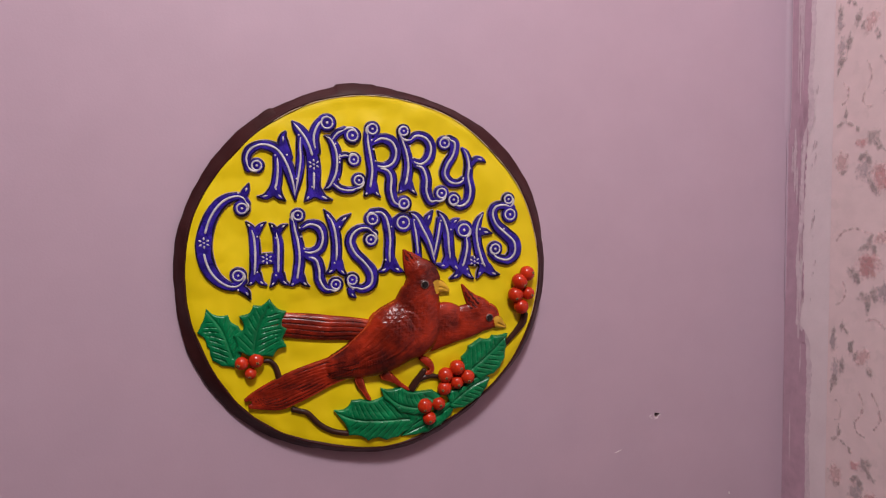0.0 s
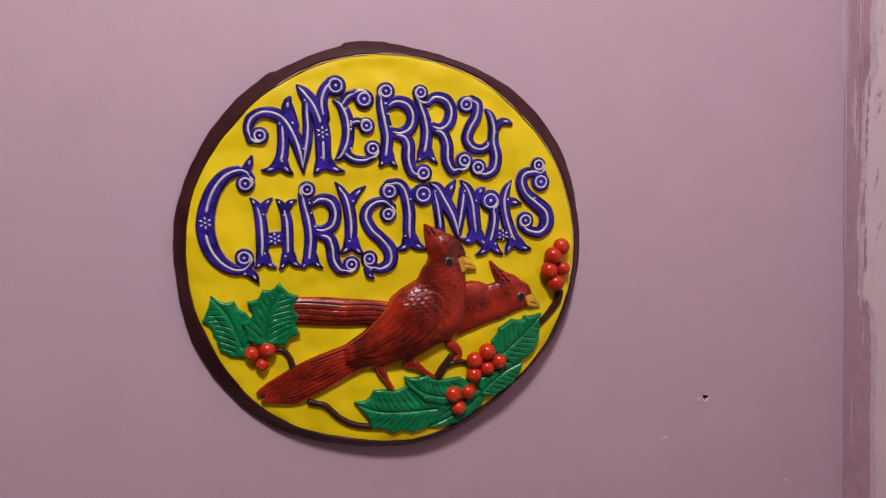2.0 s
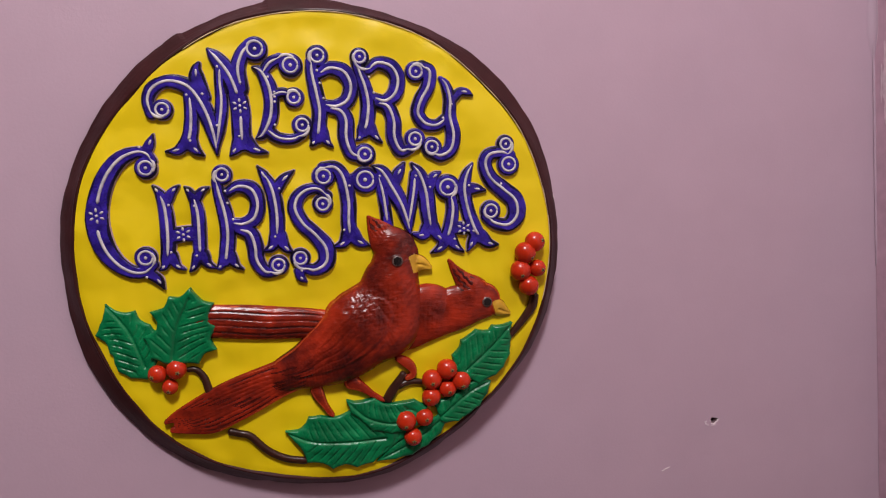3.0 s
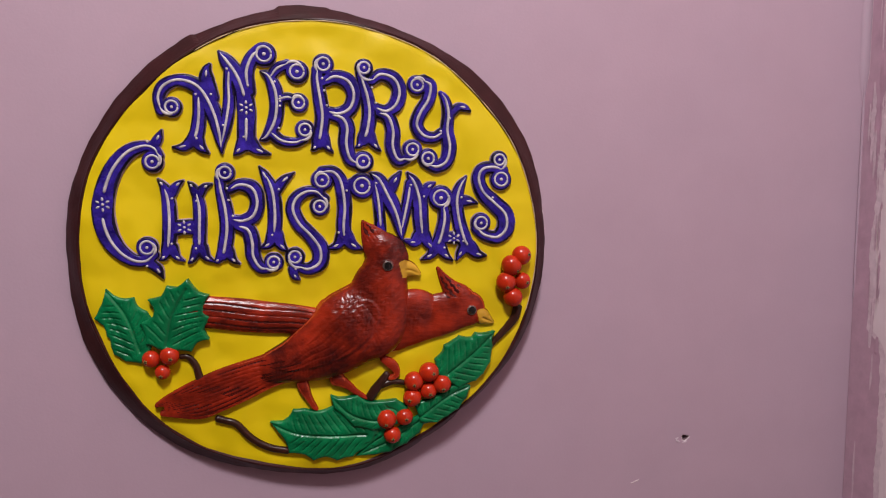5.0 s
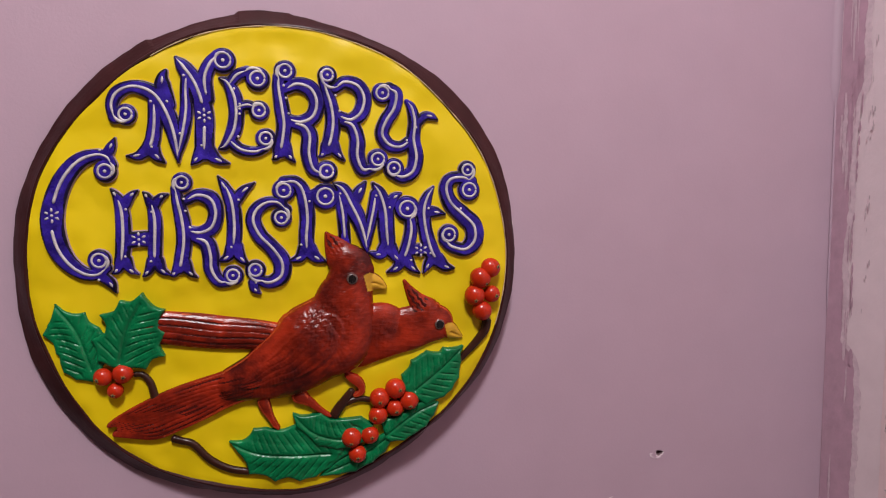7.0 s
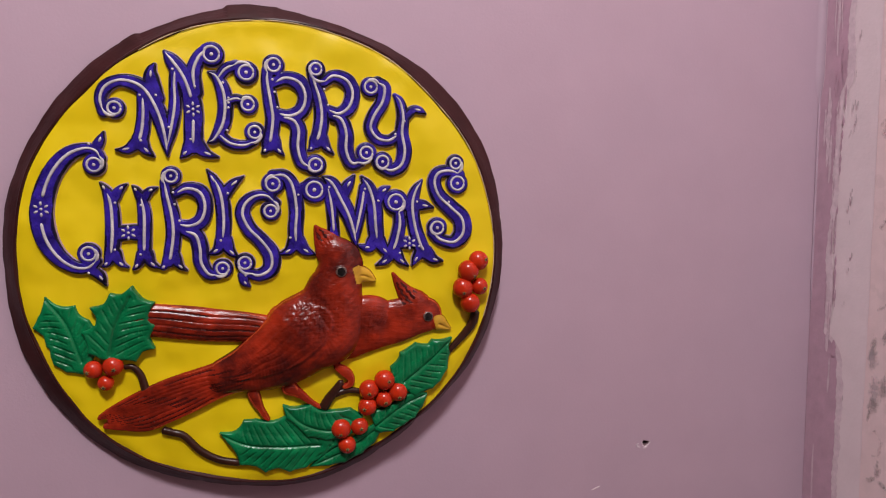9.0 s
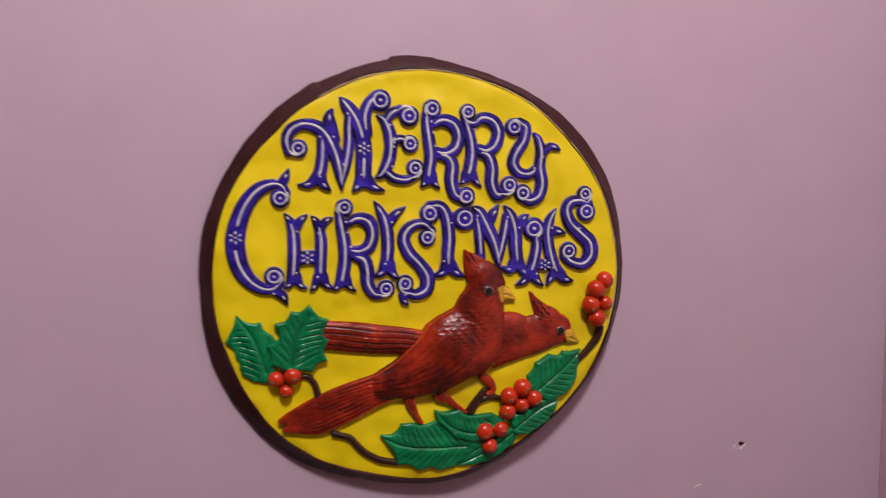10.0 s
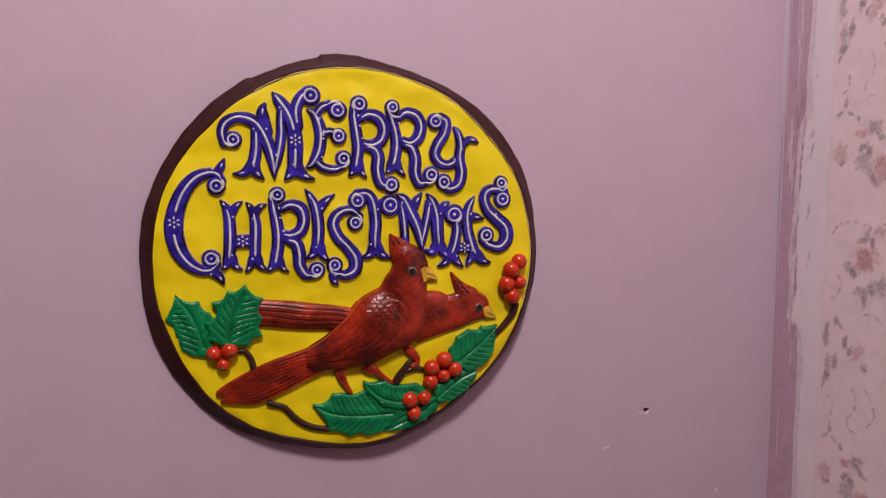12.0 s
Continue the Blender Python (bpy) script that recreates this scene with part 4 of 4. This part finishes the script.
def holly(layer, tips, rib):
    """A spiny leaf with a midrib groove and slanting veins."""
    edge = []
    for (ax, az), (bx, bz) in zip(tips, tips[1:] + tips[:1]):
        mx, mz = (ax + bx) / 2, (az + bz) / 2
        cx, cz = np.mean([t[0] for t in tips]), np.mean([t[1] for t in tips])
        sag = 0.10 * math.hypot(bx - ax, bz - az) / (math.hypot(cx - mx, cz - mz) + 1e-6)
        mx, mz = mx + (cx - mx) * sag, mz + (cz - mz) * sag
        for k in range(6):
            t = k / 6
            edge.append(((1 - t) ** 2 * ax + 2 * t * (1 - t) * mx + t * t * bx, (1 - t) ** 2 * az + 2 * t * (1 - t) * mz + t * t * bz))
    axis = [(x, z, 0.5) for x, z in rib]

    def field(X, Z):
        d, odd = np.full(X.shape, 1e9), np.zeros(X.shape, bool)
        for (ax, az), (bx, bz) in zip(edge, edge[1:] + edge[:1]):
            ex, ez = bx - ax, bz - az
            t = np.clip(((X - ax) * ex + (Z - az) * ez) / (ex * ex + ez * ez + 1e-9), 0, 1)
            d = np.minimum(d, np.hypot(X - ax - t * ex, Z - az - t * ez))
            crossing = (az > Z) != (bz > Z)
            odd ^= crossing & (X < ax + (Z - az) * ex / (ez if abs(ez) > 1e-9 else 1e-9))
        sd = np.where(odd, -d, d)
        off, _, along, side = stroke_field(X, Z, axis, 8)
        lat = np.abs(off + 0.5)
        row = (along + lat * 0.8) / 6.3 + np.where(side > 0, 0.35, 0.0) + 0.16 * ripple(X, Z, 0.16, 6)
        cut = np.floor(row) * 2.4 + np.where(side > 0, 1.1, 0.0) + tips[0][0]
        reach = 2.2 + 1.6 * np.sin(cut * 3.7)
        veins = np.exp(-(np.mod(row, 1) - 0.5) ** 2 / 0.008) * np.clip((lat - reach) / 2, 0, 1) * np.clip((-sd - 1.4 - np.cos(cut * 5.1)) / 2.5, 0, 1)
        t = np.clip(-sd / 3.0, 0, 1)
        h = 2.4 * (0.45 + 0.55 * np.sqrt(1 - (1 - t) ** 2)) + 0.8 * np.sin(np.clip(lat / 9, 0, 1) * math.pi)
        h = h - 0.95 * np.exp(-(lat / 0.8) ** 2) - 1.15 * veins + 0.45 * ripple(X, Z, 0.17, 8) + 0.2 * ripple(X, Z, 0.6, 15)
        return sd, face_height(X, Z) + 0.6 + 1.7 * layer + h

    return relief("holly_leaf", box_of(tips), 0.6, field, FIELD - 3, [GREEN], plaque, "green enamelled holly leaf with carved veins")


def berry(x, z, r, cx, cz):
    """A flattened ball, a little lumpy, with a small star of dried petals."""
    top = float(face_height(x, z)) + r * 0.7
    v, f = blob(0, 0, 0, r, 0.9, 14, 28)
    lump = ripple(np.array([p[0] for p in v]), np.array([p[2] for p in v]) + x, 0.45, 31)
    v = [(x + p[0] * (1 + 0.035 * k), p[1] * (1 + 0.03 * k) - top, z + p[2] * (1 + 0.035 * k)) for p, k in zip(v, lump)]
    body = mesh_object("berry", np.array(v) * 0.001, f, [BERRY], None, True, plaque, "glossy red berry")
    if math.hypot(cx, cz) > r:
        return
    a = 0.9 + 0.7 * math.sin(x)
    lx, lz = x + cx * 0.85, z + cz * 0.85
    star = [tube([(lx, lz, 0.75), (lx + 1.9 * math.cos(a + k * 1.257), lz + 1.9 * math.sin(a + k * 1.257), 0.3)],
                 lambda p, q: top + 0.9 * math.sqrt(max(r * r - (p - x) ** 2 - (q - z) ** 2, 0.1)) + 0.05, 0.8, 6, 2) for k in range(5)]
    v, f = joined(star)
    mesh_object("calyx", np.array(v) * 0.001, f, [CALYX], None, True, body, "small olive star-shaped calyx")
    v, f = blob(lx, lz, top + 0.9 * math.sqrt(max(r * r - (lx - x) ** 2 - (lz - z) ** 2, 0.1)) + 0.35, 0.7, 0.6, 5, 8)
    mesh_object("calyx_eye", np.array(v) * 0.001, f, [TWIG], None, True, body, "dark middle of the calyx")


def twig(pts):
    v, f = tube(pts, lambda x, z: float(face_height(x, z)) + 1.2, 0.9, 12, 7)
    mesh_object("twig", np.array(v) * 0.001, f, [TWIG], None, True, plaque, "dark brown glossy twig")


yellow_face()
rim()
bare_edge()
rim_chip(*CHIP_A, 3.2, 0.7, 5.0)
rim_chip(*CHIP_B, 4.0, 1.2, 1.8)
for strokes in ([LETTER_1 + LETTER_2, LETTER_3, LETTER_4, LETTER_5, LETTER_6, LETTER_7, LETTER_8, LETTER_9,
                             LETTER_10, LETTER_11, LETTER_12, LETTER_13, LETTER_14, LETTER_15]):
    letter("letter", strokes)
bird("bird_relief", BIRD_REAR, 0.0, 0.30, (75, -60, 10), 4)
bird("bird_relief", BIRD_FRONT, 1.2, 0.48, (33, -44, 20), 12)
for layer, tips, rib in LEAVES:
    holly(layer, tips, rib)
for x, z, r, cx, cz in BERRIES:
    berry(x, z, r, cx, cz)
for pts in TWIGS:
    twig(pts)


# ---- the papered side wall ----
def strip(name, near, far, z0, z1, lift, mat, label, n=400):
    """A long upright strip on the side wall between two uneven edges, given as functions of the height."""
    verts, faces = [], []
    for k in range(n + 1):
        z = z0 + (z1 - z0) * k / n
        a, b = near(z), far(z)
        for t in (0, 0.33, 0.67, 1):
            verts.append((CORNER - lift, -(a + (b - a) * t), z))
    for k in range(n):
        for t in range(3):
            i = 4 * k + t
            faces.append((i, i + 4, i + 5, i + 1))
    ob = mesh_object(name, verts, faces, [mat], None, False)
    return tagged(ob, label, "trim", kind="structure")


def jag(z, amount, seed):
    return amount * (noise.noise((z * 18, seed, 0)) + 0.6 * noise.noise((z * 70, seed, 3)) + 0.5 * noise.noise((z * 260, seed, 5)))


SPLASH = [(0.9, 0.036), (1.17, 0.037), (1.30, 0.035), (1.345, 0.034), (1.362, 0.031), (1.372, 0.019), (1.45, 0.017), (1.50, 0.020),
          (1.55, 0.020), (1.59, 0.022), (1.612, 0.030), (1.65, 0.030), (1.70, 0.033), (2.7, 0.034)]


def splash_edge(z):
    for (a, p), (b, q) in zip(SPLASH, SPLASH[1:]):
        if z <= b:
            return p + (q - p) * max(0.0, (z - a) / (b - a)) + jag(z, 0.0022, 1.3)
    return SPLASH[-1][1]


def lap(z):
    return 0.0004 + 0.0055 * min(1.0, max(0.0, (z - 1.585) / 0.03)) + jag(z, 0.0004, 6.2)


def corner_cove():
    """Filler under the lilac paint rounds the corner higher up."""
    verts, faces, n = [], [], 400
    for k in range(n + 1):
        z = 1.58 + (ROOM_H - 1.58) * k / n
        r = lap(z) + 0.0006
        for a in range(7):
            t = 0.5 * math.pi * a / 6
            verts.append((CORNER - 0.0002 - r * (1 - math.sin(t)), -0.0002 - r * (1 - math.cos(t)), z))
    faces = [(7 * k + a, 7 * k + a + 1, 7 * k + a + 8, 7 * k + a + 7) for k in range(n) for a in range(6)]
    tagged(mesh_object("trim_cove", verts, faces, [LILAC], None, True), "lilac painted filler rounding the wall corner", "trim", kind="structure")


corner_cove()
strip("trim_paint", lambda z: lap(z) if z > 1.58 else 0.0004, splash_edge, 0.0, ROOM_H, 0.0006, SLOP, "mauve paint brushed unevenly over the wall corner", 2500)
WASH = material("thin_lilac_wash", (0.79, 0.64, 0.69), 0.6, vary=0.10, scale=200, stain=0.5, stain_scale=90, tint=(0.58, 0.40, 0.48), brush=(90, 0.15))
strip("trim_wash", lambda z: 0.0004, lambda z: splash_edge(z) + 0.007 + 0.004 * noise.noise((z * 14, 9.7, 2)) + 0.0015 * noise.noise((z * 120, 9.7, 4)), 0.0, ROOM_H, 0.0004, WASH,
      "thin lilac wash beside the brushed corner paint", 2500)
sheet = strip("wallpaper_sheet", lambda z: 0.066 + jag(z, 0.0008, 4.1), lambda z: -ROOM_S - 0.002, 0.0, ROOM_H, 0.0003, PAPER,
              "faded pink floral wallpaper on the side wall", 300)


def ink(name, colour, fade):
    """Printing ink that thins out towards the edge of each shape and in worn patches."""
    m = material(name, colour, 0.75, vary=0.14, scale=160, stain=0.3, stain_scale=95, bump=0.2, bump_scale=500, tint=(0.85, 0.63, 0.63))
    nt = m.node_tree
    dens = nt.nodes.new("ShaderNodeAttribute")
    dens.attribute_name = "ink"
    geo = nt.nodes.new("ShaderNodeNewGeometry")
    worn = nt.nodes.new("ShaderNodeTexNoise")
    worn.inputs["Scale"].default_value, worn.inputs["Detail"].default_value = 190.0, 4.0
    nt.links.new(geo.outputs["Position"], worn.inputs["Vector"])
    less = nt.nodes.new("ShaderNodeMath")
    less.operation = "MULTIPLY_ADD"
    less.inputs[1].default_value, less.inputs[2].default_value = 2.2, -1.1 - fade * 0.5
    nt.links.new(worn.outputs["Fac"], less.inputs[0])
    total = nt.nodes.new("ShaderNodeMath")
    total.operation = "ADD"
    nt.links.new(dens.outputs["Fac"], total.inputs[0])
    nt.links.new(less.outputs[0], total.inputs[1])
    soft = nt.nodes.new("ShaderNodeMapRange")
    soft.interpolation_type = "SMOOTHSTEP"
    soft.inputs["From Min"].default_value, soft.inputs["From Max"].default_value = -0.3, 1.0
    soft.inputs["To Max"].default_value = 0.54
    nt.links.new(total.outputs[0], soft.inputs["Value"])
    nt.links.new(soft.outputs["Result"], nt.nodes["Principled BSDF"].inputs["Alpha"])
    return m


INK_LEAF = ink("faded_grey_leaf_ink", (0.43, 0.385, 0.375), 0.6)
INK_DARK = ink("dark_grey_leaf_ink", (0.335, 0.30, 0.295), 0.35)
INK_BLUE = ink("faded_blue_ink", (0.53, 0.475, 0.50), 0.5)
INK_ROSE = ink("faded_rose_ink", (0.72, 0.37, 0.38), 0.5)
INK_BLUSH = ink("pale_rose_ink", (0.79, 0.53, 0.53), 0.6)
INK_LINE = ink("pale_scroll_ink", (0.67, 0.50, 0.50), 0.7)
REPEAT = 0.351
# shapes of one repeat: kind, distance from the corner, height, length, width, tilt
PRINT = [
    ("blue", 0.0735, 1.712, 0.022, 0.010, 90), ("blue", 0.0765, 1.684, 0.026, 0.010, 88), ("dark", 0.0855, 1.688, 0.020, 0.008, 82), ("dark", 0.0762, 1.670, 0.013, 0.010, 40),
    ("leaf", 0.0725, 1.661, 0.012, 0.005, 80), ("leaf", 0.096, 1.711, 0.020, 0.010, 70), ("blush", 0.111, 1.703, 0.026, 0.014, 60), ("leaf", 0.120, 1.690, 0.016, 0.007, 110),
    ("leaf", 0.0835, 1.613, 0.016, 0.006, 92), ("leaf", 0.0775, 1.603, 0.012, 0.005, 30), ("leaf", 0.0895, 1.602, 0.012, 0.005, 150), ("leaf", 0.0985, 1.596, 0.010, 0.005, 120),
    ("rose", 0.1037, 1.581, 0.014, 0.011, 0), ("leaf", 0.1168, 1.586, 0.020, 0.014, 60), ("leaf", 0.1245, 1.577, 0.016, 0.008, 140), ("dark", 0.1055, 1.567, 0.015, 0.007, 35),
    ("dark", 0.1135, 1.564, 0.014, 0.007, 120), ("blue", 0.1077, 1.553, 0.024, 0.018, 80), ("rose", 0.1285, 1.5435, 0.026, 0.020, 90), ("blush", 0.1235, 1.553, 0.018, 0.012, 40),
    ("dark", 0.1212, 1.532, 0.016, 0.007, 125), ("leaf", 0.115, 1.540, 0.014, 0.008, 100), ("blush", 0.0795, 1.562, 0.024, 0.016, 80), ("leaf", 0.0815, 1.551, 0.012, 0.006, 20),
    ("leaf", 0.1165, 1.478, 0.018, 0.008, 75), ("leaf", 0.1085, 1.471, 0.015, 0.007, 30), ("dark", 0.122, 1.470, 0.012, 0.007, 110), ("blush", 0.131, 1.482, 0.020, 0.012, 20),
    ("rose", 0.1151, 1.452, 0.026, 0.022, 60), ("blush", 0.1151, 1.452, 0.034, 0.028, 20), ("leaf", 0.0975, 1.441, 0.022, 0.013, 130), ("dark", 0.1025, 1.436, 0.014, 0.007, 100),
    ("leaf", 0.1095, 1.419, 0.018, 0.009, 25), ("dark", 0.1165, 1.411, 0.019, 0.008, 85), ("leaf", 0.1235, 1.422, 0.020, 0.009, 100), ("blue", 0.1345, 1.426, 0.022, 0.018, 60),
    ("leaf", 0.085, 1.382, 0.015, 0.006, 80), ("leaf", 0.0905, 1.377, 0.010, 0.005, 130), ("leaf", 0.0735, 1.372, 0.018, 0.008, 90), ("leaf", 0.0955, 1.361, 0.012, 0.005, 100),
    ("leaf", 0.102, 1.352, 0.012, 0.006, 60),
]
SCROLLS = [
    [(0.1074, 1.666), (0.113, 1.654), (0.111, 1.640), (0.104, 1.630), (0.107, 1.620), (0.117, 1.617)],
    [(0.0743, 1.4746), (0.080, 1.483), (0.091, 1.489), (0.105, 1.489), (0.121, 1.484)],
    [(0.078, 1.648), (0.085, 1.640), (0.084, 1.628), (0.077, 1.624)],
    [(0.123, 1.668), (0.132, 1.655), (0.134, 1.640), (0.127, 1.628)],
    [(0.084, 1.432), (0.088, 1.420), (0.082, 1.408), (0.075, 1.404)],
    [(0.114, 1.392), (0.126, 1.396), (0.137, 1.388)],
]


def print_flowers():
    """Faded roses, leaf sprays and scrolls, repeated up the paper and half a repeat higher in the next width."""
    inks = {"leaf": INK_LEAF, "dark": INK_DARK, "blue": INK_BLUE, "rose": INK_ROSE, "blush": INK_BLUSH, "scroll": INK_LINE}
    lifts = {"scroll": 0.0006, "blush": 0.0007, "leaf": 0.0008, "blue": 0.0009, "rose": 0.0010, "dark": 0.0011}
    names = {"leaf": "leaf_print", "dark": "dark_leaf_print", "blue": "blue_flower_print", "rose": "rose_print", "blush": "petal_print", "scroll": "scroll_print"}
    made = {k: ([], []) for k in inks}
    density = {k: [] for k in inks}
    for column in range(3):
        for turn in range(-4, 3):
            dy, dz = column * 0.098, turn * REPEAT + (column % 2) * REPEAT / 2
            if not (-0.9 < dz < 0.9):
                continue
            for n, (kind, y, z, length, width, tilt) in enumerate(PRINT):
                verts, faces = made[kind]
                b, c, s = len(verts), math.cos(radians(tilt)), math.sin(radians(tilt))
                pointed = kind in ("leaf", "dark")
                verts.append((CORNER - lifts[kind] - n * 0.000001, -(y + dy), z + dz))
                density[kind].append(1.0)
                for ring, amount in ((0.45, 0.95), (0.8, 0.6), (1.25, 0.0)):
                    for k in range(20):
                        a = 2 * math.pi * k / 20
                        r = ring * (1 + 0.42 * noise.noise((2.1 * math.cos(a), 2.1 * math.sin(a), n * 3.1)))
                        p = length / 2 * r * math.cos(a)
                        q = width / 2 * r * math.sin(a) * (abs(math.sin(a)) ** 0.5 if pointed else 1.0)
                        verts.append((CORNER - lifts[kind] - n * 0.000001, -(y + dy + p * c - q * s), z + dz + p * s + q * c))
                        density[kind].append(amount)
                faces += [(b, b + 1 + k, b + 1 + (k + 1) % 20) for k in range(20)]
                for ring in (1, 21):
                    faces += [(b + ring + k, b + ring + 20 + k, b + ring + 20 + (k + 1) % 20, b + ring + (k + 1) % 20) for k in range(20)]
            verts, faces = made["scroll"]
            for line in SCROLLS:
                run = spline([(y, z, 0.0011) for y, z in line], 6)
                way = np.gradient(run[:, :2], axis=0)
                way /= np.linalg.norm(way, axis=1)[:, None]
                b = len(verts)
                for (y, z, w), (u, v) in zip(run, way):
                    for off, amount in ((2.4, 0.0), (0.0, 0.75), (-2.4, 0.0)):
                        verts.append((CORNER - lifts["scroll"], -(y + dy - v * w * off), z + dz + u * w * off))
                        density["scroll"].append(amount)
                faces += [(b + 3 * k + e, b + 3 * k + e + 1, b + 3 * k + e + 4, b + 3 * k + e + 3) for k in range(len(run) - 1) for e in (0, 1)]
    for kind, (verts, faces) in made.items():
        ob = mesh_object(names[kind], verts, faces, [inks[kind]], None, False, sheet)
        ob.data.attributes.new("ink", "FLOAT", "POINT").data.foreach_set("value", np.array(density[kind], dtype=np.float32))


print_flowers()
LIFT = [0.0009]


def streak(y, z0, z1, width, seed, mat, label, lumps=1.1):
    """A dry brush mark: a ragged upright sliver."""
    left, right = [], []
    LIFT[0] += 0.00001
    lift = LIFT[0]
    n = max(12, int((z1 - z0) / 0.0012))
    for k in range(n + 1):
        t = k / n
        z = z0 + (z1 - z0) * t
        w = width * math.sin(math.pi * min(1, max(0.02, t))) ** 0.4 * (0.75 + lumps * noise.noise((z * 150, seed, 1)))
        c = y + 0.35 * width * noise.noise((z * 40, seed, 7))
        left.append((c - max(w, 0.0002) / 2, z))
        right.append((c + max(w, 0.0002) / 2, z))
    verts = [(CORNER - lift, -p, z) for p, z in left + right]
    m = len(left)
    faces = [(k, k + 1, m + k + 1, m + k) for k in range(m - 1)]
    ob = mesh_object("brush_mark", verts, faces, [mat], None, False, side_wall, label)
    return ob


rnd = random.Random(5)
FLECK = material("grey_fleck", (0.62, 0.51, 0.54), 0.8, vary=0.1, scale=200)
PALE_STREAK = material("dry_brush_wash", (0.72, 0.565, 0.625), 0.6, vary=0.12, scale=200, stain=0.5, stain_scale=120, tint=(0.60, 0.42, 0.50))
for y, z0, z1, w in [(0.0195, 1.632, 1.86, 0.0052), (0.0160, 1.645, 1.90, 0.0026), (0.0232, 1.648, 1.93, 0.0028), (0.0205, 1.66, 1.98, 0.0045), (0.013, 1.530, 1.605, 0.006), (0.017, 1.515, 1.56, 0.004),
                     (0.009, 1.55, 1.585, 0.003), (0.023, 1.355, 1.375, 0.005), (0.012, 1.20, 1.26, 0.003), (0.026, 1.315, 1.35, 0.003)]:
    streak(y, z0, z1, w, y * 900 + z0, PALE_STREAK, "pale streak where the brush ran dry", 0.45)
for _ in range(26):
    z = rnd.uniform(1.36, 1.62)
    streak(rnd.uniform(0.019, 0.032), z, z + rnd.uniform(0.008, 0.04), rnd.uniform(0.0008, 0.0022), rnd.uniform(0, 99), SLOP, "dry mauve brush mark")
streak(0.031, 1.352, 1.368, 0.006, 2.2, SLOP, "dry mauve brush mark")
for _ in range(20):
    z = rnd.choice([1.40, 1.43, 1.56, 1.62, 1.29, 1.50]) + rnd.uniform(-0.025, 0.025)
    streak(rnd.uniform(0.038, 0.047), z, z + rnd.uniform(0.003, 0.008), rnd.uniform(0.0008, 0.002), rnd.uniform(0, 99), FLECK, "grey fleck on the lining paper")

# the rounded paint bead that fills the corner
verts, faces = [], []
for k in range(301):
    z = 1.40 + 0.24 * k / 300
    r = 0.0013 * math.sin(math.pi * min(max(k / 300, 0.02), 0.98)) ** 0.3 + 0.0005 * noise.noise((z * 60, 8, 1))
    for a in range(8):
        t = 2 * math.pi * a / 8
        verts.append((CORNER - 0.0009 + r * math.cos(t), -0.0009 + r * math.sin(t), z))
faces = [(8 * k + a, 8 * k + (a + 1) % 8, 8 * k + 8 + (a + 1) % 8, 8 * k + 8 + a) for k in range(300) for a in range(8)]
tagged(mesh_object("trim_bead", verts, faces, [LILAC], None, True), "lilac paint bead along the wall corner", "trim", kind="structure")


# ---- chips on the lilac wall ----
def chip(x, z, w, h, tilt, seed, label, mat):
    pts = []
    for k in range(16):
        a = 2 * math.pi * k / 16
        r = 1 + 0.45 * noise.noise((math.cos(a) * 2, math.sin(a) * 2, seed))
        u, v = w / 2 * r * math.cos(a), h / 2 * r * math.sin(a)
        c, s = math.cos(tilt), math.sin(tilt)
        pts.append((x + u * c - v * s, -0.0005, z + u * s + v * c))
    ring = [(x + (p[0] - x) * 1.25, 0.0002, z + (p[2] - z) * 1.25) for p in pts]
    faces = [tuple(range(16))] + [(k, (k + 1) % 16, 16 + (k + 1) % 16, 16 + k) for k in range(16)]
    mesh_object("paint_chip", pts + ring, faces, [mat], None, False, wall, label)


CHIP = material("lifted_pale_paint", (0.62, 0.50, 0.56), 0.6, vary=0.15, scale=300)
chip(HOLE_X - 0.0075, HOLE_Z - 0.0028, 0.004, 0.0016, -0.5, 3.0, "pale chip of lifted paint", CHIP)
chip(HOLE_X - 0.0085, HOLE_Z - 0.0002, 0.003, 0.0012, 0.4, 5.0, "pale chip of lifted paint", CHIP)
chip(HOLE_X - 0.0005, HOLE_Z - 0.0042, 0.0045, 0.0014, 0.25, 7.0, "pale chip of lifted paint", CHIP)
chip(0.2895, 1.2372, 0.0055, 0.0009, 0.28, 9.0, "white scratch in the lilac paint", PLASTER)
chip(0.4395, 1.1650, 0.0022, 0.0030, 0.1, 11.0, "white speck in the lilac paint", PLASTER)
chip(0.2855, 1.2358, 0.0025, 0.0007, 0.1, 12.0, "white scratch in the lilac paint", PLASTER)
